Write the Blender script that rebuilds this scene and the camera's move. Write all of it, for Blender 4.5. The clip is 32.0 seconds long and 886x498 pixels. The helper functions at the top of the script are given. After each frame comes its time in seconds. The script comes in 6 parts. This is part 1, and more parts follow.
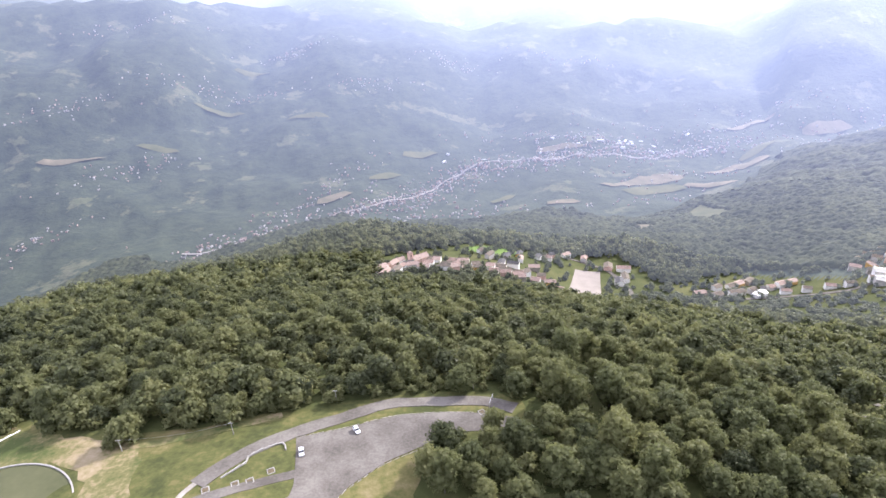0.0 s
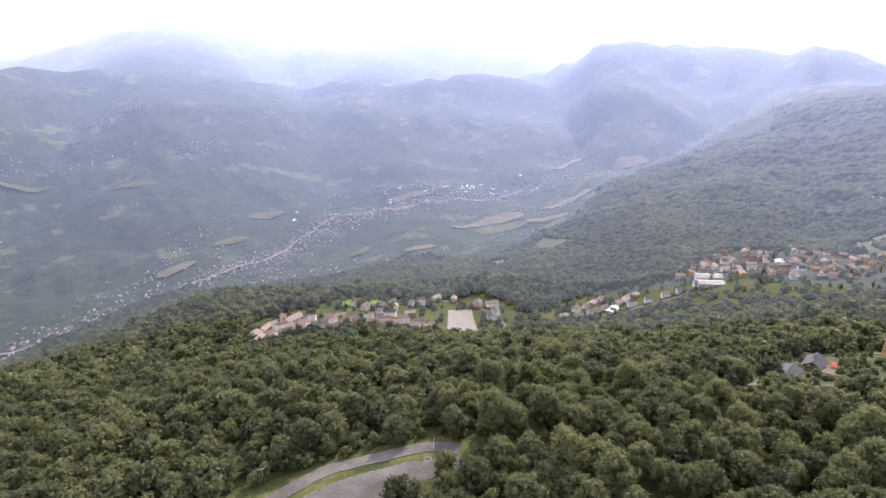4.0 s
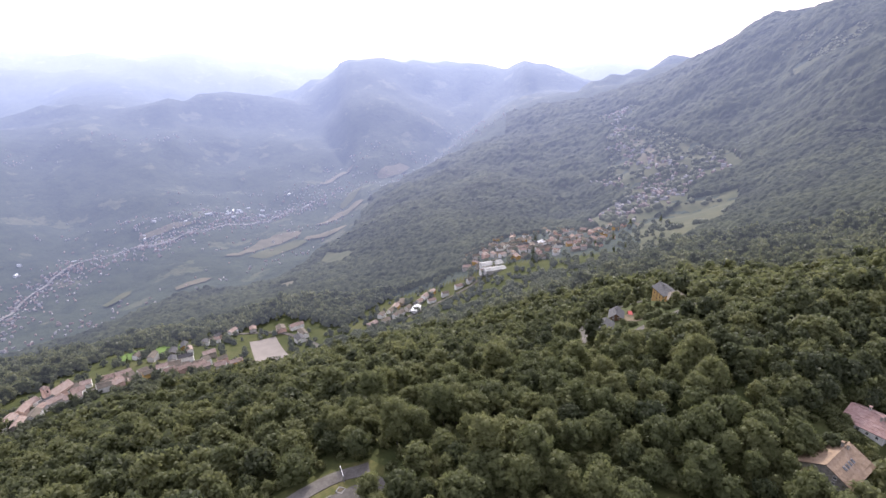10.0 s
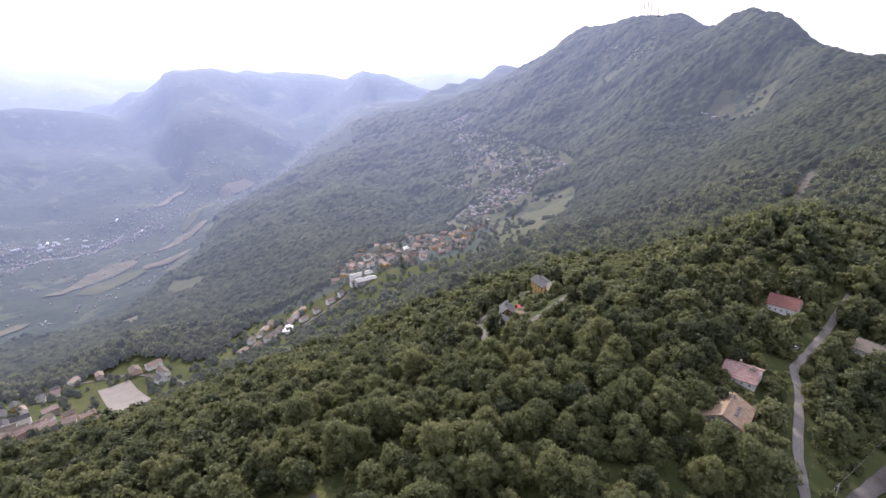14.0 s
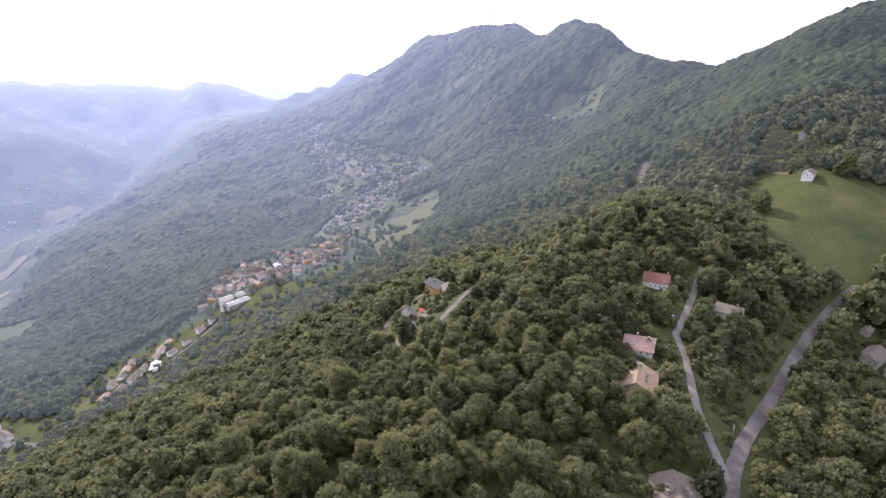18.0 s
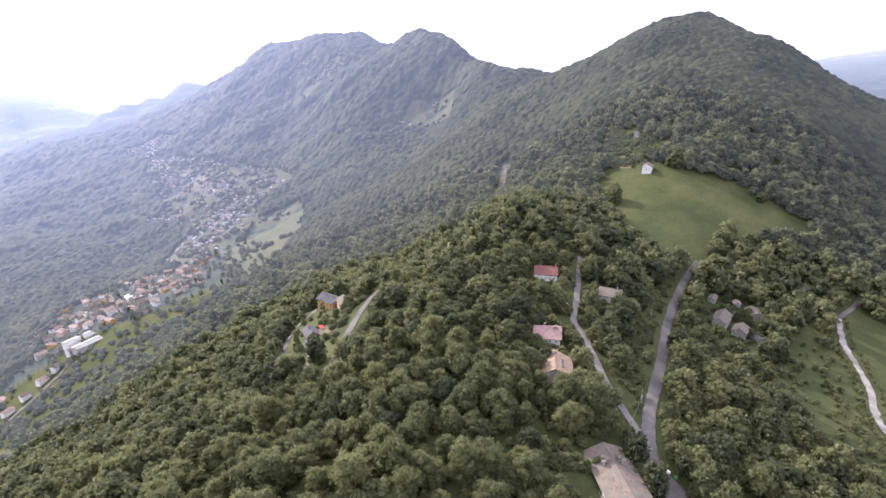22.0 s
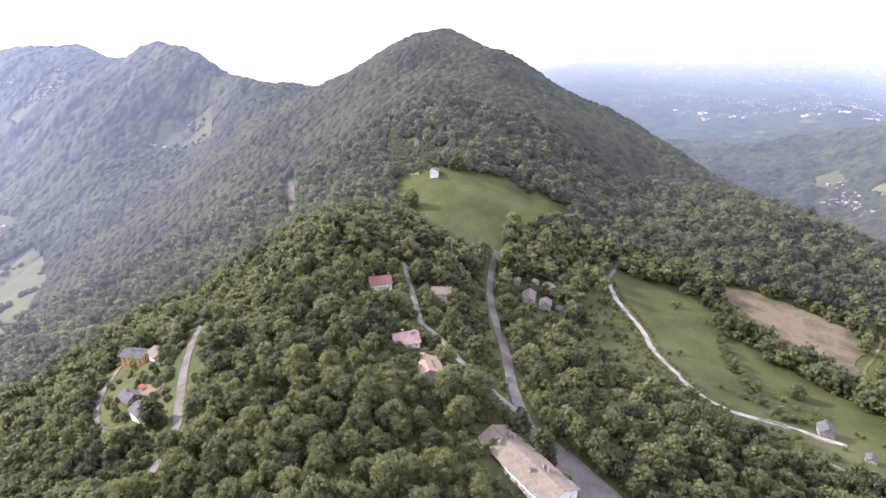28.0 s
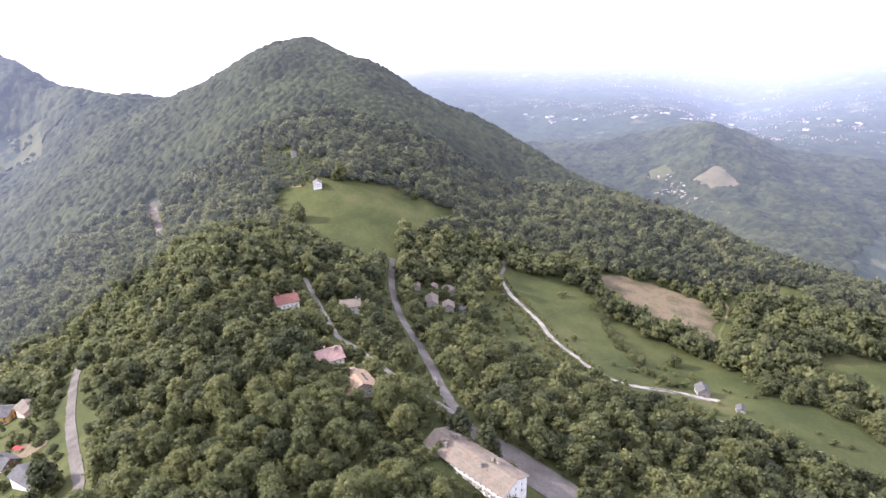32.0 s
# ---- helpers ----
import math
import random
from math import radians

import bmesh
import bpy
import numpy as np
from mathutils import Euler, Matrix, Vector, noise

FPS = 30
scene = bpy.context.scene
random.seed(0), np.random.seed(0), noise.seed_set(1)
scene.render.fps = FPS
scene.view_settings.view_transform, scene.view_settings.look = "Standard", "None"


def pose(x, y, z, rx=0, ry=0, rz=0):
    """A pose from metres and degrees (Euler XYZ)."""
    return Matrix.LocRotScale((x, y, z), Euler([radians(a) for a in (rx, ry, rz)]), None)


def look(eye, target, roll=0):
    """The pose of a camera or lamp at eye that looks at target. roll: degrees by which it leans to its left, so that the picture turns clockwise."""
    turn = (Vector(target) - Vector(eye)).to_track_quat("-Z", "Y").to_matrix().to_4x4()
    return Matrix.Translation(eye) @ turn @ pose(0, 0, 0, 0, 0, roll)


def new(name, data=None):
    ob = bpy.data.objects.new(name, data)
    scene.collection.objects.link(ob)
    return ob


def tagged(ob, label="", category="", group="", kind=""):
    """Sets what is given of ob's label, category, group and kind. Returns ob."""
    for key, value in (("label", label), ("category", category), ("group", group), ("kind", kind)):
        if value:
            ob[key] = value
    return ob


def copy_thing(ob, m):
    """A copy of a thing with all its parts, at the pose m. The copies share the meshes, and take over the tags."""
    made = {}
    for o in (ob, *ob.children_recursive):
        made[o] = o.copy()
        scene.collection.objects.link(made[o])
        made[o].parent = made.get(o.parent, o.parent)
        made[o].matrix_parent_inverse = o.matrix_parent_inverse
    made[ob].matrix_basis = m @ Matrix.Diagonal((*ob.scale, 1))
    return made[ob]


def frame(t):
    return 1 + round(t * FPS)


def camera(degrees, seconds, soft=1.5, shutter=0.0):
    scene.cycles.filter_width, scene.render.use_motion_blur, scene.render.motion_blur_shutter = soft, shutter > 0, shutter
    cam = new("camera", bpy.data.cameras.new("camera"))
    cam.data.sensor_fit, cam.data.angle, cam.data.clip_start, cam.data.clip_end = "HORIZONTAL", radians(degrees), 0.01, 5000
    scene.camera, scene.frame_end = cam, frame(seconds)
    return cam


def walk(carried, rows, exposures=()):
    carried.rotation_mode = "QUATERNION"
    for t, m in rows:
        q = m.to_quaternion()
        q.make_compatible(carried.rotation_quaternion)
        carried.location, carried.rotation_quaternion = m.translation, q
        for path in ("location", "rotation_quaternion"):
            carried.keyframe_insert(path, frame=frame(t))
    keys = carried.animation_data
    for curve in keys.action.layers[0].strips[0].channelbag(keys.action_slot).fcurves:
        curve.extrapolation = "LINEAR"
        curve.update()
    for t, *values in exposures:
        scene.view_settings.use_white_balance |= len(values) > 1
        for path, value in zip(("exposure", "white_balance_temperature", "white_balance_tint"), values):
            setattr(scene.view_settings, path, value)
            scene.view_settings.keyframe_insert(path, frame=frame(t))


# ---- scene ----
DEG = 77.0
# seconds, eye x, y, z, heading clockwise from +y, pitch, roll in degrees
PATH = [
    (0, 0.0, -0.0, 160.0, -0.00, -26.65, -3.38), (0.5, -3.0, -0.4, 160.6, 1.67, -25.35, -3.37),
    (1, -6.1, -0.1, 160.3, 3.41, -24.02, -3.33), (1.5, -9.3, 0.6, 159.6, 5.46, -22.67, -3.26),
    (2, -12.9, 1.6, 158.7, 8.01, -22.31, -3.15), (2.5, -16.2, 2.8, 158.1, 9.73, -22.29, -2.99),
    (3, -19.5, 3.7, 157.2, 11.69, -22.17, -3.05), (3.5, -22.9, 4.7, 156.2, 14.46, -22.11, -3.09),
    (5.5, -33.9, 11.4, 154.3, 23.15, -22.05, -2.89), (6, -36.8, 13.0, 153.9, 25.34, -22.02, -2.73),
    (6.5, -39.7, 14.6, 153.4, 27.49, -21.95, -2.63), (7, -42.5, 16.3, 153.1, 29.67, -21.91, -2.56),
    (7.5, -45.3, 18.3, 152.6, 31.89, -21.84, -2.43), (8, -47.6, 20.9, 151.6, 33.90, -21.79, -2.44),
    (8.5, -49.8, 23.6, 150.0, 35.81, -21.70, -2.52), (9, -52.0, 26.2, 149.3, 38.20, -21.66, -2.47),
    (9.5, -54.2, 28.9, 149.0, 39.90, -21.63, -2.29), (10, -56.4, 31.1, 148.8, 42.18, -21.56, -2.28),
    (10.5, -58.8, 33.7, 148.8, 44.45, -21.54, -2.25), (11, -61.8, 36.3, 149.2, 46.27, -21.45, -2.04),
    (11.5, -64.2, 38.7, 149.3, 48.58, -21.40, -1.99), (12, -65.7, 41.2, 149.1, 50.48, -21.38, -1.99),
    (12.5, -67.4, 43.9, 149.0, 52.35, -21.33, -1.87), (13, -69.5, 46.9, 149.0, 54.47, -21.28, -1.76),
    (13.5, -71.5, 49.5, 149.2, 56.21, -21.23, -1.70), (14, -73.5, 52.2, 149.6, 58.55, -21.13, -1.54),
    (14.5, -75.4, 55.0, 149.7, 60.41, -21.08, -1.45), (16.5, -83.1, 66.4, 151.2, 68.45, -20.92, -1.41),
    (17, -84.2, 69.0, 151.4, 70.50, -20.89, -1.48), (17.5, -85.3, 72.0, 151.5, 72.28, -20.84, -1.49),
    (18, -86.5, 75.4, 151.4, 73.94, -20.78, -1.36), (18.5, -87.6, 79.3, 150.9, 75.77, -20.71, -1.08),
    (19, -88.7, 82.6, 150.8, 77.53, -20.62, -0.95), (19.5, -89.4, 85.7, 151.0, 79.59, -20.56, -0.88),
    (20, -90.1, 88.8, 151.5, 81.85, -20.53, -0.94), (20.5, -90.7, 91.8, 152.0, 83.83, -20.49, -0.96),
    (21, -91.2, 94.9, 152.7, 85.74, -20.46, -1.00), (21.5, -91.7, 98.6, 153.2, 87.59, -20.43, -0.95),
    (22, -92.3, 102.1, 154.3, 89.51, -20.42, -1.00), (22.5, -92.8, 104.9, 155.3, 91.75, -20.40, -1.08),
    (23, -93.2, 107.8, 156.1, 93.58, -20.37, -1.24), (23.5, -93.2, 111.0, 156.7, 95.42, -20.33, -1.28),
    (24, -92.9, 114.3, 156.6, 97.41, -20.20, -1.42), (24.5, -92.4, 117.8, 156.7, 99.54, -20.14, -1.32),
    (25, -92.5, 121.6, 157.0, 101.56, -20.07, -1.20), (25.5, -92.4, 124.9, 157.2, 103.89, -19.99, -1.26),
    (27.5, -89.7, 138.7, 158.2, 112.22, -19.77, -1.14), (28, -88.2, 142.1, 158.5, 114.19, -19.73, -1.08),
    (28.5, -86.3, 145.4, 158.9, 116.41, -19.74, -1.00), (29, -85.1, 148.1, 158.9, 118.05, -19.66, -0.91),
    (29.5, -83.8, 151.0, 158.9, 119.54, -19.58, -0.94), (30, -82.5, 153.9, 159.0, 121.09, -19.47, -0.94),
    (30.5, -81.0, 156.7, 159.3, 122.76, -19.41, -0.95), (31, -80.1, 160.1, 159.9, 124.72, -19.34, -0.94),
    (31.5, -79.0, 163.3, 160.4, 126.60, -19.24, -0.95), (32, -77.0, 166.4, 160.9, 128.57, -19.23, -0.87),
]


def aim(x, y, z, heading, pitch, roll):
    h, p = radians(heading), radians(pitch)
    way = Vector((math.sin(h) * math.cos(p), math.cos(h) * math.cos(p), math.sin(p)))
    return look((x, y, z), Vector((x, y, z)) + way * 100, roll)


cam = camera(DEG, 32.0, soft=1.5)
walk(cam, [(t, aim(*row)) for t, *row in PATH],
     [(0, 1.35, 6150, 14), (3, 0.95, 6200, 14), (6, 0.8, 6250, 14), (9, 0.68, 6200, 15), (13, 0.58, 6150, 15), (19, 0.95, 6100, 17), (25, 1.4, 6050, 18), (32, 1.52, 6150, 18)])

# ---- world, sun ----
SUN_AZ, SUN_EL = 45.0, 29.0
world = bpy.data.worlds.new("world")
world.use_nodes = True
scene.world = world
_wn = world.node_tree
sky = _wn.nodes.new("ShaderNodeTexSky")
sky.sky_type, sky.sun_disc = "NISHITA", False
sky.sun_elevation, sky.sun_rotation = radians(SUN_EL), radians(SUN_AZ)
sky.altitude, sky.air_density, sky.dust_density, sky.ozone_density = 700, 1.0, 2.5, 1.5
_haze = _wn.nodes.new("ShaderNodeMix")
_haze.data_type = "RGBA"
_haze.inputs[0].default_value = 0.72
_haze.inputs[7].default_value = (7.0, 6.8, 7.8, 1)
_wn.links.new(sky.outputs[0], _haze.inputs[6])
_wn.links.new(_haze.outputs[2], _wn.nodes["Background"].inputs[0])
_wn.nodes["Background"].inputs[1].default_value = 0.155
sun = new("sun", bpy.data.lights.new("sun", "SUN"))
sun.data.energy, sun.data.angle, sun.data.color = 3.6, radians(1.0), (1.0, 0.93, 0.82)
_sd = Vector((math.sin(radians(SUN_AZ)) * math.cos(radians(SUN_EL)), math.cos(radians(SUN_AZ)) * math.cos(radians(SUN_EL)), math.sin(radians(SUN_EL))))
sun.matrix_world = look(_sd * 400 + Vector((0, 0, 400)), (0, 0, 400))

# ---- materials ----
def material(name):
    m = bpy.data.materials.new(name)
    m.use_nodes = True
    return m, m.node_tree.nodes, m.node_tree.links, m.node_tree.nodes["Principled BSDF"]


def ramp(nodes, stops):
    r = nodes.new("ShaderNodeValToRGB")
    while len(r.color_ramp.elements) < len(stops):
        r.color_ramp.elements.new(0.5)
    for e, (pos, col) in zip(r.color_ramp.elements, stops):
        e.position, e.color = pos, (*col, 1)
    return r


def noise_tex(nodes, links, scale, detail=4.0, rough=0.55, coord=None):
    n = nodes.new("ShaderNodeTexNoise")
    n.inputs["Scale"].default_value, n.inputs["Detail"].default_value, n.inputs["Roughness"].default_value = scale, detail, rough
    if coord is not None:
        links.new(coord, n.inputs["Vector"])
    return n


def surface(name, stops, scale, rough=0.85, fine=None, bump=0.0, bump_scale=None, spec=0.3, metal=0.0, rand=0.0):
    """A worn surface: a large and a fine noise drive a colour ramp; fine relief by bump."""
    m, nodes, links, bsdf = material(name)
    geo = nodes.new("ShaderNodeNewGeometry")
    big = noise_tex(nodes, links, scale, 3, 0.6, geo.outputs["Position"])
    small = noise_tex(nodes, links, fine or scale * 9, 5, 0.65, geo.outputs["Position"])
    mix = nodes.new("ShaderNodeMath")
    mix.operation = "MULTIPLY_ADD"
    links.new(small.outputs["Fac"], mix.inputs[0])
    mix.inputs[1].default_value = 0.5
    half = nodes.new("ShaderNodeMath")
    half.operation = "MULTIPLY_ADD"
    links.new(big.outputs["Fac"], half.inputs[0])
    half.inputs[1].default_value, half.inputs[2].default_value = 0.9, -0.2
    last = half.outputs[0]
    if rand:
        info = nodes.new("ShaderNodeObjectInfo")
        add = nodes.new("ShaderNodeMath")
        add.operation = "MULTIPLY_ADD"
        links.new(info.outputs["Random"], add.inputs[0])
        add.inputs[1].default_value = rand
        links.new(last, add.inputs[2])
        last = add.outputs[0]
    links.new(last, mix.inputs[2])
    r = ramp(nodes, stops)
    links.new(mix.outputs[0], r.inputs[0])
    links.new(r.outputs[0], bsdf.inputs["Base Color"])
    bsdf.inputs["Roughness"].default_value, bsdf.inputs["Metallic"].default_value = rough, metal
    bsdf.inputs["Specular IOR Level"].default_value = spec
    if bump:
        b = nodes.new("ShaderNodeBump")
        b.inputs["Strength"].default_value, b.inputs["Distance"].default_value = 0.8, bump
        bn = noise_tex(nodes, links, bump_scale or scale * 12, 4, 0.6, geo.outputs["Position"])
        links.new(bn.outputs["Fac"], b.inputs["Height"])
        links.new(b.outputs[0], bsdf.inputs["Normal"])
    return m


def foliage(name, dark, mid, light, patch=0.012):
    """Leaves: colour by a tone given to each tree and a broad patchiness; part of the light comes through."""
    m, nodes, links, bsdf = material(name)
    geo = nodes.new("ShaderNodeNewGeometry")
    tone = nodes.new("ShaderNodeAttribute")
    tone.attribute_name = "tone"
    info = nodes.new("ShaderNodeObjectInfo")
    both = nodes.new("ShaderNodeMath")
    both.operation = "MULTIPLY_ADD"
    links.new(info.outputs["Random"], both.inputs[0])
    both.inputs[1].default_value = 0.0 if "forest" in name else 0.45
    links.new(tone.outputs["Fac"], both.inputs[2])
    big = noise_tex(nodes, links, patch, 3, 0.6, geo.outputs["Position"])
    leaf = noise_tex(nodes, links, 0.9, 2, 0.6, geo.outputs["Position"])
    a = nodes.new("ShaderNodeMath")
    a.operation = "MULTIPLY_ADD"
    links.new(big.outputs["Fac"], a.inputs[0])
    a.inputs[1].default_value = 0.55
    links.new(both.outputs[0], a.inputs[2])
    b = nodes.new("ShaderNodeMath")
    b.operation = "MULTIPLY_ADD"
    links.new(leaf.outputs["Fac"], b.inputs[0])
    b.inputs[1].default_value = 0.35
    links.new(a.outputs[0], b.inputs[2])
    r = ramp(nodes, [(0.30, dark), (0.62, mid), (1.0, light)])
    links.new(b.outputs[0], r.inputs[0])
    links.new(r.outputs[0], bsdf.inputs["Base Color"])
    bsdf.inputs["Roughness"].default_value = 0.6
    bsdf.inputs["Specular IOR Level"].default_value = 0.25
    tr = nodes.new("ShaderNodeBsdfTranslucent")
    links.new(r.outputs[0], tr.inputs["Color"])
    mx = nodes.new("ShaderNodeMixShader")
    mx.inputs[0].default_value = 0.55
    links.new(bsdf.outputs[0], mx.inputs[1])
    links.new(tr.outputs[0], mx.inputs[2])
    links.new(mx.outputs[0], nodes["Material Output"].inputs[0])
    return m


def backdrop_material():
    """The far land: woods, meadows and bare fields, with summer haze painted on as emission that grows with distance.
    """
    m, nodes, links, bsdf = material("far_land")
    geo = nodes.new("ShaderNodeNewGeometry")
    pos = geo.outputs["Position"]
    wood = noise_tex(nodes, links, 0.02, 6, 0.7, pos)
    woods = ramp(nodes, [(0.35, (0.022, 0.03, 0.022)), (0.65, (0.042, 0.052, 0.033))])
    links.new(wood.outputs["Fac"], woods.inputs[0])
    field = noise_tex(nodes, links, 0.0075, 5, 0.65, pos)
    cut = ramp(nodes, [(0.59, (0, 0, 0)), (0.63, (1, 1, 1))])
    links.new(field.outputs["Fac"], cut.inputs[0])
    grass = ramp(nodes, [(0.3, (0.05, 0.062, 0.035)), (0.7, (0.09, 0.088, 0.058))])
    links.new(wood.outputs["Fac"], grass.inputs[0])
    mix = nodes.new("ShaderNodeMix")
    mix.data_type = "RGBA"
    links.new(cut.outputs[0], mix.inputs[0])
    links.new(woods.outputs[0], mix.inputs[6])
    links.new(grass.outputs[0], mix.inputs[7])
    links.new(mix.outputs[2], bsdf.inputs["Base Color"])
    bsdf.inputs["Roughness"].default_value = 0.95
    bsdf.inputs["Specular IOR Level"].default_value = 0.1
    b = nodes.new("ShaderNodeBump")
    b.inputs["Strength"].default_value, b.inputs["Distance"].default_value = 0.6, 9.0
    links.new(noise_tex(nodes, links, 0.045, 4, 0.7, pos).outputs["Fac"], b.inputs["Height"])
    links.new(b.outputs[0], bsdf.inputs["Normal"])
    painted_haze(m)
    return m


def painted_haze(m, share=1.0):
    """Haze painted on as emission of far land, trees and houses, stronger the farther off they lie and towards the sun.
    """
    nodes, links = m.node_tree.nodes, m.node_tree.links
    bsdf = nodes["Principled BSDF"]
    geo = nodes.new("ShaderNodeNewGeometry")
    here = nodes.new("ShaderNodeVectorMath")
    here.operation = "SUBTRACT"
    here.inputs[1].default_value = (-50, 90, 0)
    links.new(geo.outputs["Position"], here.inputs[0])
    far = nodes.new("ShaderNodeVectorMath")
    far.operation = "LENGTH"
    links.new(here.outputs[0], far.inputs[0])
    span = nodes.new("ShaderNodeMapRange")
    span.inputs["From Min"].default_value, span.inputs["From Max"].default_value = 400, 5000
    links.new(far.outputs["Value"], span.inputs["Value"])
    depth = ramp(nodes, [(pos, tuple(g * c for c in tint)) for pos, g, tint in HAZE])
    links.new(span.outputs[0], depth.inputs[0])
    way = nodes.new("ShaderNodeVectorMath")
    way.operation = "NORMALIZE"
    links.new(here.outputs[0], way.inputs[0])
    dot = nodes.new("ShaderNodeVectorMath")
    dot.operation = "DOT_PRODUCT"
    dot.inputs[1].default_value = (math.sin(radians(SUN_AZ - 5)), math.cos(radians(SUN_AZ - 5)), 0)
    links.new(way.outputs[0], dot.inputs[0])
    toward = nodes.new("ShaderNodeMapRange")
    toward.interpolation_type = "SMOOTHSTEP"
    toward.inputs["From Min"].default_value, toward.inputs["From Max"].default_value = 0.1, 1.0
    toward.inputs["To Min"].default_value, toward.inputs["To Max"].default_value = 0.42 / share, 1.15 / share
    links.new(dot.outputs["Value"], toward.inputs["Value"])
    # further painted glow fades the plain's far edge into the sky
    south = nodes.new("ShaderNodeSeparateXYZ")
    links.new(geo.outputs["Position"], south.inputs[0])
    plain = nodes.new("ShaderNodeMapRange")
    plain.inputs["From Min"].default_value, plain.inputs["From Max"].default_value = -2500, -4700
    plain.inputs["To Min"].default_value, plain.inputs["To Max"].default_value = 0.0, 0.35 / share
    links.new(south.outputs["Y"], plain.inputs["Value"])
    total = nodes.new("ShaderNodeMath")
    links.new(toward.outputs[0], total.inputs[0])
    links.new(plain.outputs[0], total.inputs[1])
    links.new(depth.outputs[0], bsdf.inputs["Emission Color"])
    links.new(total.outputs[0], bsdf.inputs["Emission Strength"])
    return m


# painted haze: share of the way from 400 to 5000 m, glow, tint
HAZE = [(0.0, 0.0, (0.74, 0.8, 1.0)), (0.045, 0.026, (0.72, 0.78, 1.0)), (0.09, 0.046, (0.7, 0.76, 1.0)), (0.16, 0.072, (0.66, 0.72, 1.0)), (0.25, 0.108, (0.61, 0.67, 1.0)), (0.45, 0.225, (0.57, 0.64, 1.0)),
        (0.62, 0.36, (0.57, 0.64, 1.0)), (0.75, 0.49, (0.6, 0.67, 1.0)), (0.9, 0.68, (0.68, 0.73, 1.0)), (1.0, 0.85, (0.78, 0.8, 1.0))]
GRASS = surface("meadow_grass", [(0.32, (0.037, 0.046, 0.017)), (0.52, (0.058, 0.066, 0.024)), (0.74, (0.09, 0.087, 0.038))], 0.02, 0.95, fine=0.35, bump=0.25, bump_scale=0.9, spec=0.1)
DRY_GRASS = surface("dry_grass", [(0.36, (0.06, 0.075, 0.026)), (0.5, (0.125, 0.118, 0.052)), (0.6, (0.21, 0.17, 0.1)), (0.75, (0.27, 0.22, 0.15))], 0.045, 0.95, fine=0.5, bump=0.08, bump_scale=1.5, spec=0.1)
LAWN_MIX = surface("rough_lawn", [(0.34, (0.045, 0.052, 0.02)), (0.5, (0.078, 0.082, 0.029)), (0.62, (0.12, 0.108, 0.045)), (0.76, (0.18, 0.147, 0.083))], 0.05, 0.95, fine=0.45, bump=0.1, bump_scale=1.2, spec=0.1)
FAR_LAND = backdrop_material()
LEAF = foliage("tree_leaves", (0.055, 0.066, 0.032), (0.12, 0.132, 0.056), (0.182, 0.187, 0.078))
WOODS = foliage("forest_leaves", (0.061, 0.071, 0.036), (0.131, 0.142, 0.063), (0.193, 0.196, 0.085))
# leaves of the distant crowns glow too: haze painted into their emission
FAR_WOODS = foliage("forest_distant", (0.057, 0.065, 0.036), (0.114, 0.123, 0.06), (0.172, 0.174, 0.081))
painted_haze(FAR_WOODS, 0.45)


def canopy_material():
    """The roof of a far wood: a green darkened to hold the crowns' own shade, toned crown by crown, with broad patches
    of other trees; haze painted on as emission.
    """
    m, nodes, links, bsdf = material("forest_canopy")
    geo = nodes.new("ShaderNodeNewGeometry")
    tone = nodes.new("ShaderNodeAttribute")
    tone.attribute_name = "tone"
    big = noise_tex(nodes, links, 0.008, 4, 0.6, geo.outputs["Position"])
    a = nodes.new("ShaderNodeMath")
    a.operation = "MULTIPLY_ADD"
    links.new(tone.outputs["Fac"], a.inputs[0])
    a.inputs[1].default_value = 0.34
    links.new(big.outputs["Fac"], a.inputs[2])
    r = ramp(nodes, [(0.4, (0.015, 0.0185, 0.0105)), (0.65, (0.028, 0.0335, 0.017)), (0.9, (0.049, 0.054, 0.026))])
    links.new(a.outputs[0], r.inputs[0])
    links.new(r.outputs[0], bsdf.inputs["Base Color"])
    bsdf.inputs["Roughness"].default_value, bsdf.inputs["Specular IOR Level"].default_value = 0.9, 0.1
    b = nodes.new("ShaderNodeBump")
    b.inputs["Strength"].default_value, b.inputs["Distance"].default_value = 0.7, 2.5
    links.new(noise_tex(nodes, links, 0.3, 3, 0.6, geo.outputs["Position"]).outputs["Fac"], b.inputs["Height"])
    links.new(b.outputs[0], bsdf.inputs["Normal"])
    return painted_haze(m)


CANOPY = canopy_material()
BARK = surface("bark", [(0.3, (0.05, 0.04, 0.03)), (0.7, (0.14, 0.12, 0.1))], 1.5, 0.9, bump=0.03)
ASPHALT = surface("old_asphalt", [(0.34, (0.076, 0.068, 0.06)), (0.5, (0.113, 0.102, 0.091)), (0.66, (0.155, 0.142, 0.127))], 0.06, 0.92, fine=1.1, bump=0.01, bump_scale=8, spec=0.12)
GRAVEL = surface("white_gravel", [(0.32, (0.15, 0.138, 0.115)), (0.5, (0.235, 0.215, 0.185)), (0.68, (0.33, 0.31, 0.275))], 0.15, 0.95, fine=2.5, bump=0.03, bump_scale=6)
SOIL = surface("bare_soil", [(0.36, (0.055, 0.056, 0.024)), (0.46, (0.095, 0.075, 0.045)), (0.58, (0.14, 0.105, 0.066)), (0.72, (0.085, 0.078, 0.034))], 0.045, 0.95, fine=0.6, bump=0.2, bump_scale=1.4)
PLASTER = surface("white_plaster", [(0.3, (0.55, 0.53, 0.5)), (0.7, (0.78, 0.76, 0.72))], 0.5, 0.9, fine=4, rand=0.15)
